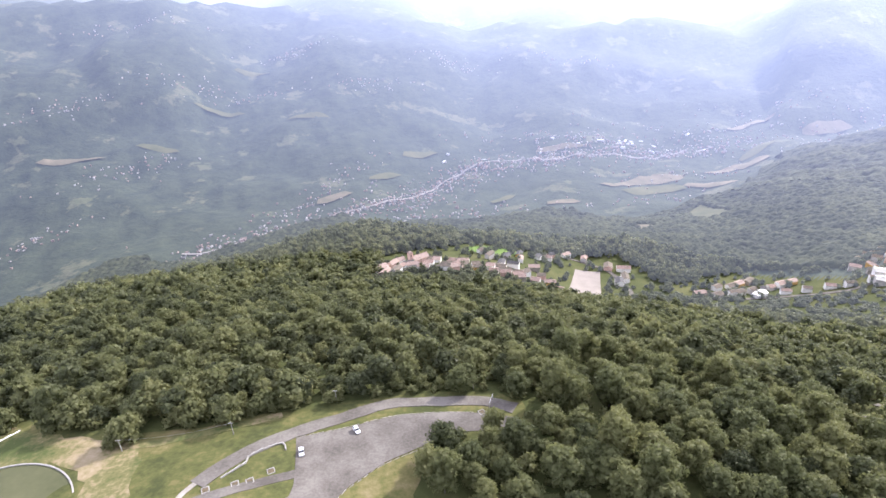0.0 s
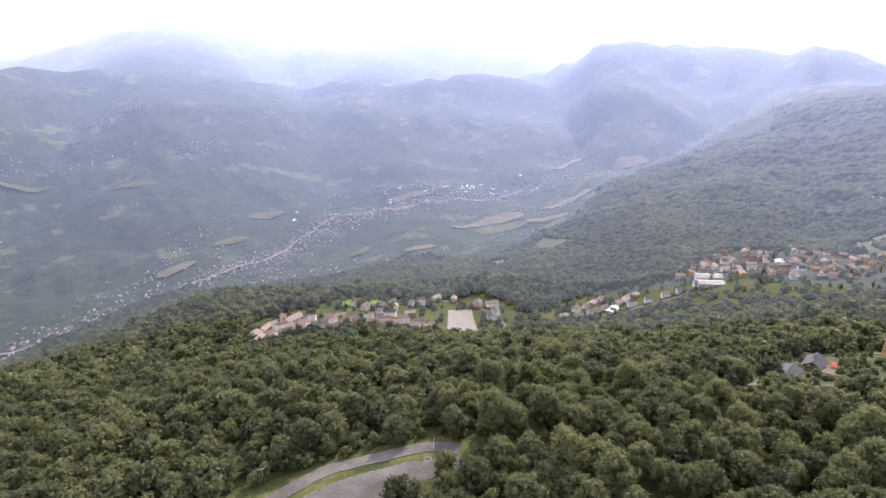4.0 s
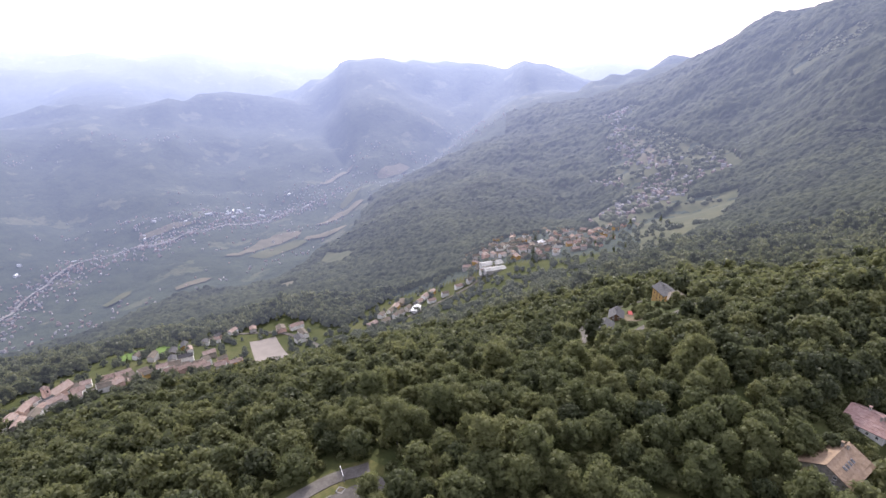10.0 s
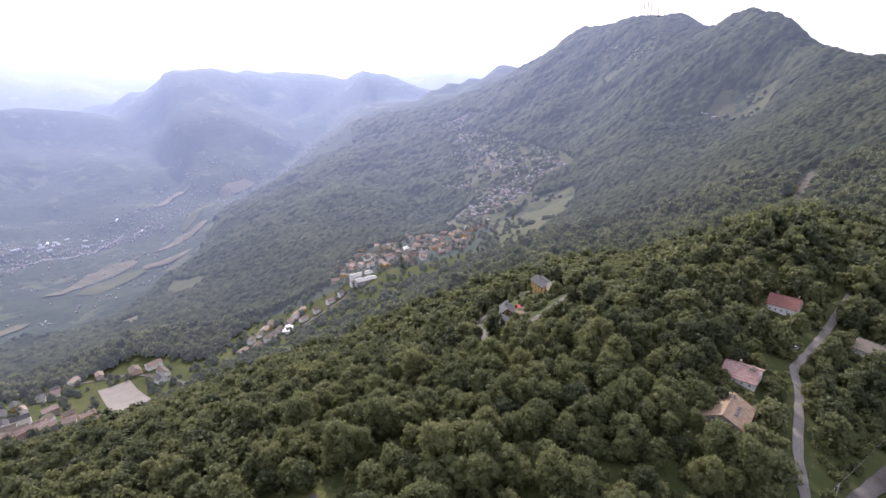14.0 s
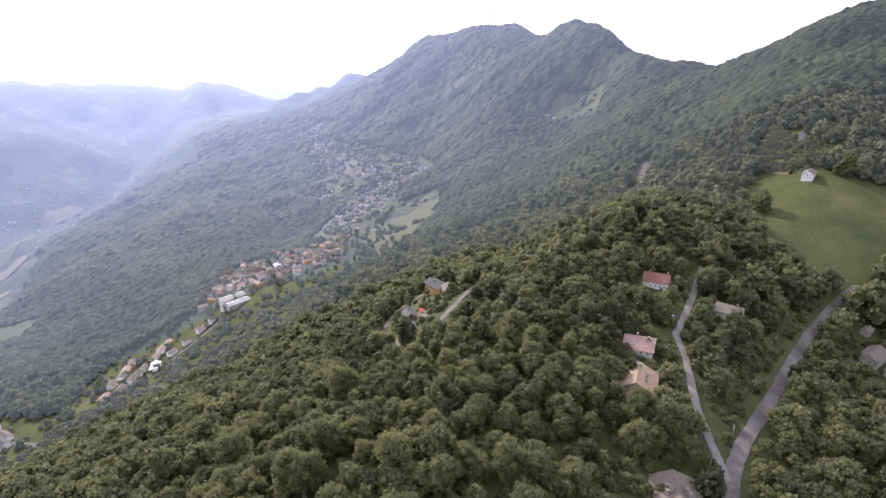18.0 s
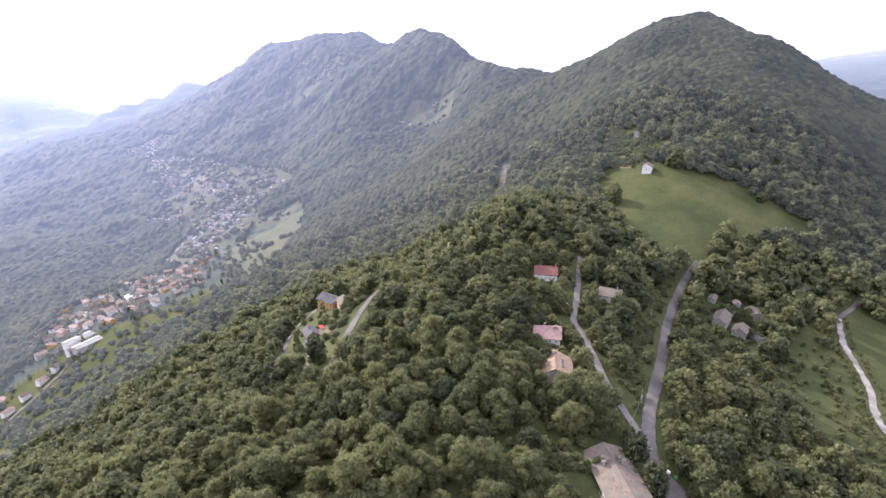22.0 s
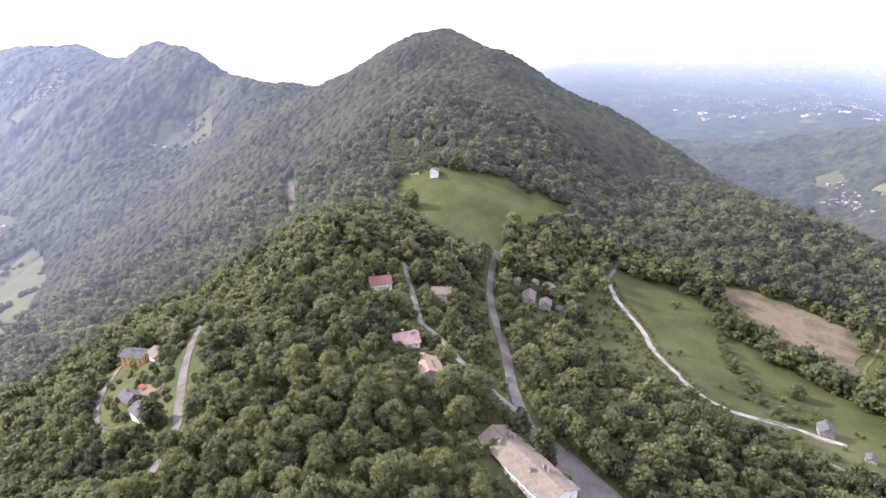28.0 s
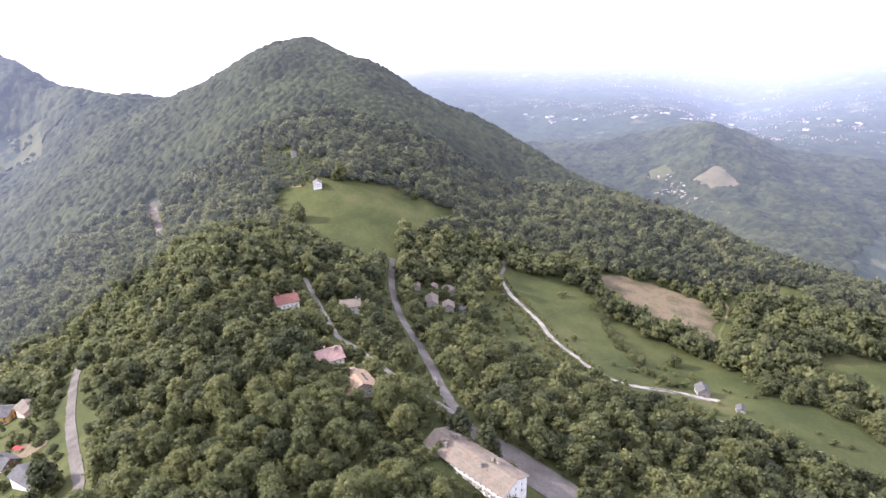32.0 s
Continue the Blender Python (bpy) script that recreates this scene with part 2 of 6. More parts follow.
GREY_PLASTER = surface("grey_plaster", [(0.3, (0.32, 0.3, 0.28)), (0.7, (0.52, 0.49, 0.45))], 0.4, 0.9, fine=4, rand=0.25)
YELLOW_PLASTER = surface("ochre_plaster", [(0.3, (0.38, 0.24, 0.085)), (0.7, (0.5, 0.33, 0.125))], 0.5, 0.9, fine=4)
STONE = surface("rubble_stone", [(0.3, (0.16, 0.15, 0.13)), (0.7, (0.38, 0.35, 0.31))], 0.9, 0.95, fine=3, bump=0.06, bump_scale=3)
TILE = surface("terracotta_tiles", [(0.3, (0.18, 0.12, 0.095)), (0.55, (0.265, 0.19, 0.155)), (0.8, (0.34, 0.27, 0.23))], 0.5, 0.85, fine=3, bump=0.03, bump_scale=6, rand=0.2)
RED_TILE = surface("red_tiles", [(0.3, (0.135, 0.058, 0.045)), (0.7, (0.2, 0.095, 0.075))], 0.5, 0.8, fine=4, bump=0.02, bump_scale=6)
OLD_TILE = surface("weathered_tiles", [(0.3, (0.105, 0.092, 0.074)), (0.55, (0.148, 0.129, 0.104)), (0.8, (0.2, 0.156, 0.124))], 0.35, 0.92, fine=3, bump=0.03, bump_scale=6, rand=0.15, spec=0.15)
ORANGE_TILE = surface("orange_tiles", [(0.3, (0.19, 0.13, 0.085)), (0.55, (0.27, 0.19, 0.125)), (0.8, (0.33, 0.255, 0.195))], 0.6, 0.85, fine=3, bump=0.03, bump_scale=6)
PINK_TILE = surface("pink_tiles", [(0.3, (0.22, 0.135, 0.115)), (0.55, (0.29, 0.19, 0.165)), (0.8, (0.36, 0.27, 0.245))], 0.6, 0.85, fine=3, bump=0.03, bump_scale=6)
SLATE = surface("dark_slate", [(0.3, (0.045, 0.044, 0.045)), (0.7, (0.1, 0.097, 0.097))], 0.6, 0.9, fine=4, rand=0.1)
GLASS_DARK = surface("window_glass", [(0.3, (0.02, 0.022, 0.026)), (0.7, (0.05, 0.055, 0.06))], 0.6, 0.15, spec=0.6)
WOOD = surface("brown_wood", [(0.3, (0.09, 0.05, 0.03)), (0.7, (0.2, 0.12, 0.07))], 0.8, 0.7, fine=6)
CONCRETE = surface("concrete", [(0.3, (0.2, 0.19, 0.175)), (0.7, (0.34, 0.325, 0.3))], 0.5, 0.9, fine=4)
METAL = surface("galvanised_metal", [(0.3, (0.3, 0.3, 0.31)), (0.7, (0.45, 0.45, 0.46))], 1.0, 0.45, metal=0.8)
PINK_PLASTER = surface("pink_plaster", [(0.3, (0.45, 0.3, 0.25)), (0.7, (0.6, 0.42, 0.35))], 0.5, 0.9, fine=4, rand=0.2)
RED_CLOTH = surface("red_cloth", [(0.3, (0.24, 0.025, 0.025)), (0.7, (0.34, 0.04, 0.04))], 1, 0.8)
GREEN_PAINT = surface("green_plastic", [(0.3, (0.06, 0.2, 0.06)), (0.7, (0.09, 0.28, 0.08))], 1, 0.5)
PALE_ROAD = surface("pale_concrete_lane", [(0.34, (0.115, 0.106, 0.093)), (0.5, (0.165, 0.152, 0.133)), (0.66, (0.225, 0.208, 0.182))], 0.06, 0.92, fine=1.1, bump=0.01, bump_scale=8, spec=0.12)
PALE_CLAY = surface("pale_clay", [(0.3, (0.17, 0.148, 0.13)), (0.7, (0.225, 0.197, 0.175))], 0.05, 0.95, fine=0.5)
LAWN_GREEN = surface("mown_lawn", [(0.3, (0.07, 0.12, 0.03)), (0.7, (0.12, 0.17, 0.05))], 0.05, 0.95, fine=0.6, spec=0.1)
METAL_ROOF = surface("pale_metal_roof", [(0.3, (0.14, 0.14, 0.142)), (0.7, (0.21, 0.21, 0.208))], 0.2, 0.6, spec=0.3)
WHITE_SHEET = surface("white_sheet_roof", [(0.3, (0.45, 0.45, 0.45)), (0.7, (0.6, 0.6, 0.6))], 0.2, 0.5, spec=0.4)
# distant fields, roads and buildings: own colours with haze painted on as emission
FAR_GRASS = painted_haze(surface("mountain_grass", [(0.3, (0.048, 0.054, 0.025)), (0.7, (0.082, 0.08, 0.04))], 0.02, 0.95, fine=0.2, spec=0.1))
FAR_ROAD = painted_haze(surface("distant_road", [(0.3, (0.13, 0.12, 0.11)), (0.7, (0.2, 0.19, 0.175))], 0.05, 0.95))
FAR_PLASTER = painted_haze(surface("distant_plaster", [(0.3, (0.17, 0.158, 0.15)), (0.7, (0.27, 0.253, 0.24))], 0.05, 0.95, fine=0.4))
FAR_TILE = painted_haze(surface("distant_tiles", [(0.3, (0.15, 0.11, 0.095)), (0.7, (0.23, 0.18, 0.155))], 0.05, 0.95, fine=0.4))
FAR_STONE = painted_haze(surface("distant_stone", [(0.3, (0.16, 0.155, 0.15)), (0.7, (0.27, 0.26, 0.25))], 0.05, 0.95, fine=0.4))
FAR_SHEET = painted_haze(surface("distant_sheet_roof", [(0.3, (0.32, 0.32, 0.32)), (0.7, (0.45, 0.45, 0.45))], 0.05, 0.6))
FAR_FIELD = painted_haze(surface("stubble_field", [(0.3, (0.075, 0.07, 0.042)), (0.7, (0.13, 0.11, 0.075))], 0.02, 0.95, fine=0.2, spec=0.1))
# ---- landform: heights along crests, slopes and valley lines (x, y, z in metres), the far ones fitted to the camera's view ----
LANDFORM = {
    "spur_crest": [(-250, 90, 0), (-30, 80, 4), (-140, 140, 12), (-50, 145, 12), (10, 165, 9), (60, 130, 10), (100, 95, 8), (140, 60, 6), (200, 70, 10),
                   (256, 45, 3), (340, 45, 17), (462, -70, -8), (523, -123, 17), (600, -150, 38)],
    "summit": [(700, -200, 72), (820, -290, 118), (950, -350, 155), (1060, -390, 186), (1103, -403, 195), (1129, -342, 184), (1187, -238, 120), (1261, -150, 78),
               (1345, -72, 68), (1462, -7, 86), (1557, 21, 106), (1655, 82, 140), (1750, 160, 172), (1810, 250, 150), (850, -100, 48), (790, 0, -18)],
    "right_shoulder": [(1046, -451, 163), (967, -490, 133), (862, -558, 74), (753, -613, 25), (631, -637, -27), (458, -635, -66), (301, -580, -70), (53, -522, -90),
                       (1500, -520, 40), (1800, -650, -80), (1600, -250, 0), (1750, -80, 20), (1950, 50, 40), (1250, -720, 30), (1000, -900, -140), (700, -950, -230), (400, -900, -240), (50, -900, -270), (-200, -700, -230)],
    "right_slope": [(415, -327, -48), (124, -327, -82), (66, -170, -62), (20, -150, -52), (206, -166, -54), (297, -210, -46), (260, -93, -40),
                    (204, -30, -19), (575, -494, -36), (254, -407, -68), (-60, -250, -85), (-220, -150, -80), (120, -30, -16), (85, 40, 1),
                    (30, -60, -28), (394, -122, -16), (342, -106, -26), (-120, 0, -15), (247, -6, -9)],
    "left_slope": [(130, 177, -12), (5, 211, -5), (-63, 274, -22), (-95, 247, -12), (8, 308, -48), (230, 229, -52), (215, 251, -65), (140, 258, -42),
                   (323, 198, -50), (281, 159, -25), (246, 163, -23), (265, 208, -42), (376, 112, -32), (100, 420, -118), (-80, 440, -108),
                   (-252, 285, -38), (-234, 470, -103), (-457, 530, -154), (-500, 300, -110), (680, 77, -50), (702, 24, -41), (676, 169, -95), (480, 300, -115)],
    "village_shelf": [(689, 619, -219), (549, 596, -215), (495, 570, -224), (412, 649, -252), (190, 640, -228), (70, 655, -185), (-24, 620, -165),
                      (-110, 690, -168), (-124, 790, -195), (265, 770, -248), (300, 920, -300), (600, 880, -290), (356, 1150, -375), (-450, 1000, -350),
                      (-100, 1080, -340), (-700, 700, -320)],
    "valley_floor": [(-700, 1500, -425), (-402, 1416, -420), (-30, 1300, -415), (707, 1400, -425), (535, 1825, -425), (1050, 1900, -440),
                     (1637, 2132, -460), (-1300, 1500, -400), (2300, 2700, -380), (951, 1396, -350)],
    "far_side": [(-535, 3174, 4), (-232, 3207, -42), (86, 3211, -88), (266, 3199, -142), (468, 3173, -109), (898, 3282, -137), (1213, 3282, -140), (1300, 3700, -260), (200, 3700, -200),
                 (-500, 2300, -260), (200, 2500, -330), (900, 2600, -350), (-1300, 2500, -140), (-1800, 2700, 20), (-2052, 3434, 135), (-1245, 4116, 20),
                 (-74, 4713, 175), (800, 4750, 110), (1600, 4500, -30), (2139, 3722, -135), (2313, 3614, -22), (2543, 3453, -33), (2786, 3256, -66), (2982, 3075, -100), (3184, 2862, -146),
                 (3297, 2728, -68), (3440, 2543, -165), (3572, 2352, -235), (2619, 4200, -230), (3704, 3240, -300), (4276, 2390, -290), (4610, 1604, -230)],
    "mountain": [(1856, 1319, -185), (1484, 1603, -315), (1766, 1068, -175), (1257, 632, -212), (1000, 571, -235), (1002, 465, -208), (1014, 769, -288),
                 (1404, 187, -58), (1444, 120, -12), (1907, 264, 140), (2093, 392, 165), (2170, 530, 183), (2200, 625, 178), (2301, 817, 145), (2446, 1012, 40),
                 (2618, 1373, -60), (2819, 1838, -155), (1000, 120, -45), (1000, 300, -138), (1230, 330, -122), (850, 420, -182), (1750, 600, -50),
                 (2300, 0, -20), (2700, 400, 0), (2900, 900, -120), (3300, 1400, -230)],
    # drawn in and raised with distance to fit the camera's view
    "plain": [(936, -1898, -146), (1201, -1624, -263), (416, -2080, -296), (844, -1609, -296), (600, -1300, -330), (200, -1300, -350), (-100, -1400, -380),
              (1260, -2851, -243), (1815, -2162, -200), (1408, -3869, -50), (1955, -4237, 70), (902, -3712, -20), (300, -3000, -250), (0, -4300, 50),
              (-800, -2000, -350), (-800, -4200, 60), (3000, -3700, 85), (2600, -1500, -150)],
    "behind": [(-1500, 0, -260), (-4200, 0, 50), (-3000, -3000, 50), (-3000, 2500, 100), (-600, -600, -230), (4830, 517, -230), (4775, -760, -280), (4193, -2360, -60), (3811, -2927, 60)],
}
CENTRE, EYE_Z = np.array((-50.0, 90.0)), 160.0


def _mapped(xy):
    d = np.asarray(xy, float) - CENTRE
    r = np.hypot(d[..., 0], d[..., 1])
    return d * (np.log1p(r / 150.0) / np.maximum(r, 1e-6))[..., None], r


def _kernel(d2):
    return 0.5 * d2 * np.log(d2 + 1e-12)


_CTRL = np.array([p for line in LANDFORM.values() for p in line], float)
_CM, _CR = _mapped(_CTRL[:, :2])
_n = len(_CTRL)
_A = np.zeros((_n + 3, _n + 3))
_A[:_n, :_n] = _kernel(((_CM[:, None] - _CM[None]) ** 2).sum(-1)) + 3e-5 * np.eye(_n)
_A[:_n, _n], _A[:_n, _n + 1:] = 1, _CM
_A[_n:, :_n] = _A[:_n, _n:].T
_SOL = np.linalg.solve(_A, np.r_[(_CTRL[:, 2] - EYE_Z) / (_CR + 150.0), 0, 0, 0])


def _waves(x, y):
    """Folds of the hills: crossed sine waves at a few scales, bent by one another."""
    out, amp, size, turn = 0.0, 1.0, 420.0, 0.4
    for k in range(6):
        c, s = math.cos(turn), math.sin(turn)
        u, v = (c * x + s * y) / size, (c * y - s * x) / size
        out = out + amp * np.sin(2 * math.pi * u + 1.7 * np.sin(3.1 * v + k)) * np.cos(4.3 * v + 1.3 * k + 0.8 * np.sin(2.2 * u))
        amp, size, turn = amp * 0.55, size * 0.53, turn + 1.1
    return out


def height(x, y):
    x, y = np.asarray(x, float), np.asarray(y, float)
    m, r = _mapped(np.stack([x, y], -1))
    flat = m.reshape(-1, 2)
    w = np.empty(len(flat))
    for i in range(0, len(flat), 20000):
        part_ = flat[i:i + 20000]
        d2 = ((part_[:, None] - _CM[None]) ** 2).sum(-1)
        w[i:i + 20000] = _kernel(d2) @ _SOL[:_n] + _SOL[_n] + part_ @ _SOL[_n + 1:]
    folds = np.clip((r - 350.0) / 1500.0, 0, 1) ** 1.3 * 11.0 * _waves(x, y) * np.clip((5400 - r) / 2600, 0.12, 1)
    land = EYE_Z + w.reshape(x.shape) * (r + 150.0) + folds + _ribs(x, y, r)
    return np.where(r > 2200, np.maximum(land - 70.0 * np.clip((r - 2700) / 500.0, 0, 1) * (y > 1200), _crests(x, y)), land)


# far crests, fitted to the skyline from the camera: heading in degrees and height at each turn; chosen distance, fall
# in front, fall behind
CRESTS = [
    (3250, 0.35, 0.5, [(-60, 150), (-40, 140), (-24.3, 118), (-20.6, 83), (-16, 51), (-12.6, 31), (-9.9, -5), (-7.4, -25), (-3.8, -45), (-1, -78), (1, -94), (3, -128), (4.5, -152), (7.2, -124), (9.5, -115),
                       (12.6, -157), (16.7, -123), (18.5, -130), (21, -114), (26.2, -160), (30, -225), (40, -330)]),
    (3700, 0.31, 0.5, [(18, -330), (26.3, -203), (29, -150), (32.7, -65), (33.4, -20), (34.3, 8), (36.4, 7), (41, -30), (46, -61), (49.8, -96), (50.8, -68), (51.6, -36), (52.6, -60), (54.7, -88), (57.2, -162), (64, -280)]),
    (4650, 0.3, 0.5, [(-45, 330), (-24, 190), (-18.7, 60), (-15.3, 135), (-10.1, 225), (-4.3, 191), (0, 165), (3.3, 113), (5.1, 148), (9.6, 113), (15.9, 55), (20.5, 68), (25.8, 15), (32.6, -93), (45, -190), (56, -130), (62, -128), (66, -190), (74, -290)]),
    (2950, 0.38, 0.6, [(57, -150), (58.3, -97), (63.2, -60), (64.4, -22), (65, -4), (67, -24), (68.5, 12), (70, 37), (70.8, 60), (72, 40)]),
]


def _crests(x, y):
    d = np.stack([x - CENTRE[0], y - CENTRE[1]], -1)
    r, az = np.hypot(d[..., 0], d[..., 1]), np.degrees(np.arctan2(d[..., 0], d[..., 1]))
    top = np.full(np.shape(x), -2000.0)
    rough = _waves(x * 0.42, y * 0.42)
    for rc, front, back, line in CRESTS:
        a, z = np.array(line).T
        off = r - rc - 120.0 * np.sin(az * 0.31)
        fall = np.where(off < 0, -off * front, off * back)
        h = np.interp(az, a, z) - fall + 30.0 * rough * np.clip(fall / 60.0, 0, 1)
        top = np.maximum(top, np.where((az > a[0]) & (az < a[-1]), h, -2000.0))
    return top


def _ribs(x, y, r):
    """Gullies that run down the mountain flank to the valley."""
    u, v = 0.77 * x + 0.64 * y, 0.77 * y - 0.64 * x
    w = np.sin(2 * math.pi * u / 190.0 + 1.5 * np.sin(v / 190.0) + 0.9 * np.sin(u / 83.0)) + 0.25 * np.sin(2 * math.pi * u / 67.0 + 1.3 * np.sin(v / 70.0))
    return 3.0 * w * np.clip((r - 640.0) / 500.0, 0, 1) * np.clip((2900 - r) / 600.0, 0, 1) * np.clip((x - 600.0) / 300.0, 0, 1) * np.clip((1300 - y) / 300.0, 0, 1) * np.clip((y + 900) / 200.0, 0, 1)


def ground_z(x, y):
    return float(height(np.array([x]), np.array([y]))[0])

# ---- mesh helpers ----
def mesh_of(name, verts, faces, mats, smooth=False):
    me = bpy.data.meshes.new(name)
    me.from_pydata([tuple(v) for v in verts], [], faces)
    for m in mats if isinstance(mats, (list, tuple)) else [mats]:
        me.materials.append(m)
    if smooth:
        me.shade_smooth()
    return me


def fast_mesh(name, verts, tris, mat, tone=None, smooth=False):
    """A triangle mesh from arrays; tone: one number a face."""
    verts, tris = np.asarray(verts, np.float32), np.asarray(tris, np.int32)
    me = bpy.data.meshes.new(name)
    me.vertices.add(len(verts))
    me.vertices.foreach_set("co", verts.ravel())
    me.loops.add(tris.size)
    me.loops.foreach_set("vertex_index", tris.ravel())
    me.polygons.add(len(tris))
    me.polygons.foreach_set("loop_start", np.arange(0, tris.size, 3, dtype=np.int32))
    if tone is not None:
        me.attributes.new("tone", "FLOAT", "FACE").data.foreach_set("value", np.asarray(tone, np.float32))
    me.materials.append(mat)
    me.update(calc_edges=True)
    if smooth:
        me.shade_smooth()
    return me


def put(name, me, parent=None, label="", m=None):
    ob = new(name, me)
    if parent is not None:
        ob.parent = parent
    if m is not None:
        ob.matrix_basis = m
    if label:
        ob["label"] = label
    return ob


def part(name, bm, mat, parent, label=""):
    me = bpy.data.meshes.new(name)
    bm.to_mesh(me)
    bm.free()
    me.materials.append(mat)
    return put(name, me, parent, label)


def box_bm(x0, y0, z0, x1, y1, z1, bevel=0.0, bm=None):
    bm = bm or bmesh.new()
    vs = [bm.verts.new(p) for p in ((x0, y0, z0), (x1, y0, z0), (x1, y1, z0), (x0, y1, z0), (x0, y0, z1), (x1, y0, z1), (x1, y1, z1), (x0, y1, z1))]
    fs = [bm.faces.new([vs[i] for i in q]) for q in ((3, 2, 1, 0), (4, 5, 6, 7), (0, 1, 5, 4), (1, 2, 6, 5), (2, 3, 7, 6), (3, 0, 4, 7))]
    if bevel:
        bmesh.ops.bevel(bm, geom=list({e for f in fs for e in f.edges}), offset=bevel, segments=1, affect="EDGES")
    return bm


def smooth_line(pts, step):
    """Points every step metres along a soft curve through pts."""
    p = [np.array(q, float) for q in pts]
    p = [2 * p[0] - p[1]] + p + [2 * p[-1] - p[-2]]
    out = []
    for a, b, c, d in zip(p, p[1:], p[2:], p[3:]):
        n = max(1, int(np.linalg.norm(c - b) / step))
        for t in np.arange(n) / n:
            out.append(0.5 * (2 * b + (c - a) * t + (2 * a - 5 * b + 4 * c - d) * t * t + (3 * b - a - 3 * c + d) * t ** 3))
    return np.array(out + [p[-2]])


def inside(poly, x, y):
    x, y = np.asarray(x, float), np.asarray(y, float)
    ok = np.zeros(x.shape, bool)
    for (ax, ay), (bx, by) in zip(poly, poly[1:] + poly[:1]):
        ok ^= ((ay > y) != (by > y)) & (x < (bx - ax) * (y - ay) / (by - ay + 1e-12) + ax)
    return ok


def near_line(pts, x, y, width):
    ok = np.zeros(np.shape(x), bool)
    for (ax, ay), (bx, by) in zip(pts, pts[1:]):
        dx, dy = bx - ax, by - ay
        t = np.clip(((x - ax) * dx + (y - ay) * dy) / (dx * dx + dy * dy + 1e-9), 0, 1)
        ok |= np.hypot(x - ax - t * dx, y - ay - t * dy) < width
    return ok


def ribbon(name, pts, width, mat, label, lift=0.3, step=4.0, category="road", rough=0.25):
    """A road or path laid over the ground: a strip with thickness and uneven edges."""
    line = smooth_line(pts, step)
    way = np.gradient(line, axis=0)
    way /= np.linalg.norm(way, axis=1)[:, None] + 1e-9
    side = np.stack([-way[:, 1], way[:, 0]], 1)
    rng = np.random.default_rng(len(name) + len(pts))
    verts, n = [], len(line)
    for s, dz in ((-1.0, -0.8), (-1.0, 0), (-0.45, 0.05), (0.45, 0.05), (1.0, 0), (1.0, -0.8)):
        w = width / 2 * s * (1 + (rng.random(n) - 0.5) * rough * (abs(s) > 0.9))
        q = line + side * w[:, None]
        verts.append(np.c_[q, height(q[:, 0], q[:, 1]) + lift + dz])
    verts = np.concatenate(verts)
    faces = [(k * n + i, (k + 1) * n + i, (k + 1) * n + i + 1, k * n + i + 1) for k in range(5) for i in range(n - 1)]
    me = mesh_of(name, verts, [f[::-1] for f in faces], mat)
    return tagged(put(name, me), label, category, kind="structure")


def patch(name, poly, mat, label, lift=0.3, step=5.0, category="ground", sharp=False):
    """A piece of ground with its own surface, draped over the land."""
    from mathutils.geometry import delaunay_2d_cdt
    loop = list(poly) + [poly[0]]
    edge = np.concatenate([smooth_line([a, b], step)[:-1] for a, b in zip(loop, loop[1:])]) if sharp else smooth_line(loop, step)[:-1]
    if not sharp and mat in (DRY_GRASS, GRASS, SOIL, LAWN_MIX):
        edge = edge + np.random.default_rng(len(edge)).normal(size=edge.shape) * 1.1
    x0, y0 = edge.min(0)
    x1, y1 = edge.max(0)
    gx, gy = np.meshgrid(np.arange(x0, x1, step), np.arange(y0, y1, step))
    ok = inside([tuple(e) for e in edge], gx, gy)
    pts = np.concatenate([edge, np.c_[gx[ok], gy[ok]]])
    n = len(edge)
    v, _, f, *_ = delaunay_2d_cdt([Vector(p) for p in pts], [], [list(range(n))], 1, 1e-4)
    v = np.array([tuple(p) for p in v])
    me = mesh_of(name, np.c_[v, height(v[:, 0], v[:, 1]) + lift], f, mat, True)
    return tagged(put(name, me), label, category, kind="structure")


# ---- ground: one sheet to the horizon ----
def build_ground():
    fine = np.arange(-75, 190, 0.42)
    az = np.radians(np.r_[fine, np.arange(191, 284, 3.0)])
    rad = np.r_[0.1, 6 * np.exp(np.linspace(0, math.log(4950 / 6), 255))]
    A, R = np.meshgrid(az, rad, indexing="ij")
    x, y = CENTRE[0] + R * np.sin(A), CENTRE[1] + R * np.cos(A)
    z = height(x, y)
    na, nr = A.shape
    idx = np.arange(na * nr).reshape(na, nr)
    a, b = idx, np.roll(idx, -1, axis=0)
    q = np.stack([a[:, :-1], a[:, 1:], b[:, 1:], b[:, :-1]], -1).reshape(-1, 4)
    tris = np.concatenate([q[:, [0, 1, 2]], q[:, [0, 2, 3]]])
    me = fast_mesh("ground", np.stack([x, y, z], -1).reshape(-1, 3), tris, GRASS, smooth=True)
    # the sheet's farther faces take the material with painted haze
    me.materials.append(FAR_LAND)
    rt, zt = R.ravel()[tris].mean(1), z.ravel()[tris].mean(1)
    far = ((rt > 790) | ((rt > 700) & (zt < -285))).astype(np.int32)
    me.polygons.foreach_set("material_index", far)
    me.update()
    return tagged(put("ground", me), "green grassy hillside falling to a hazy wooded valley", "ground", kind="structure")


build_ground()

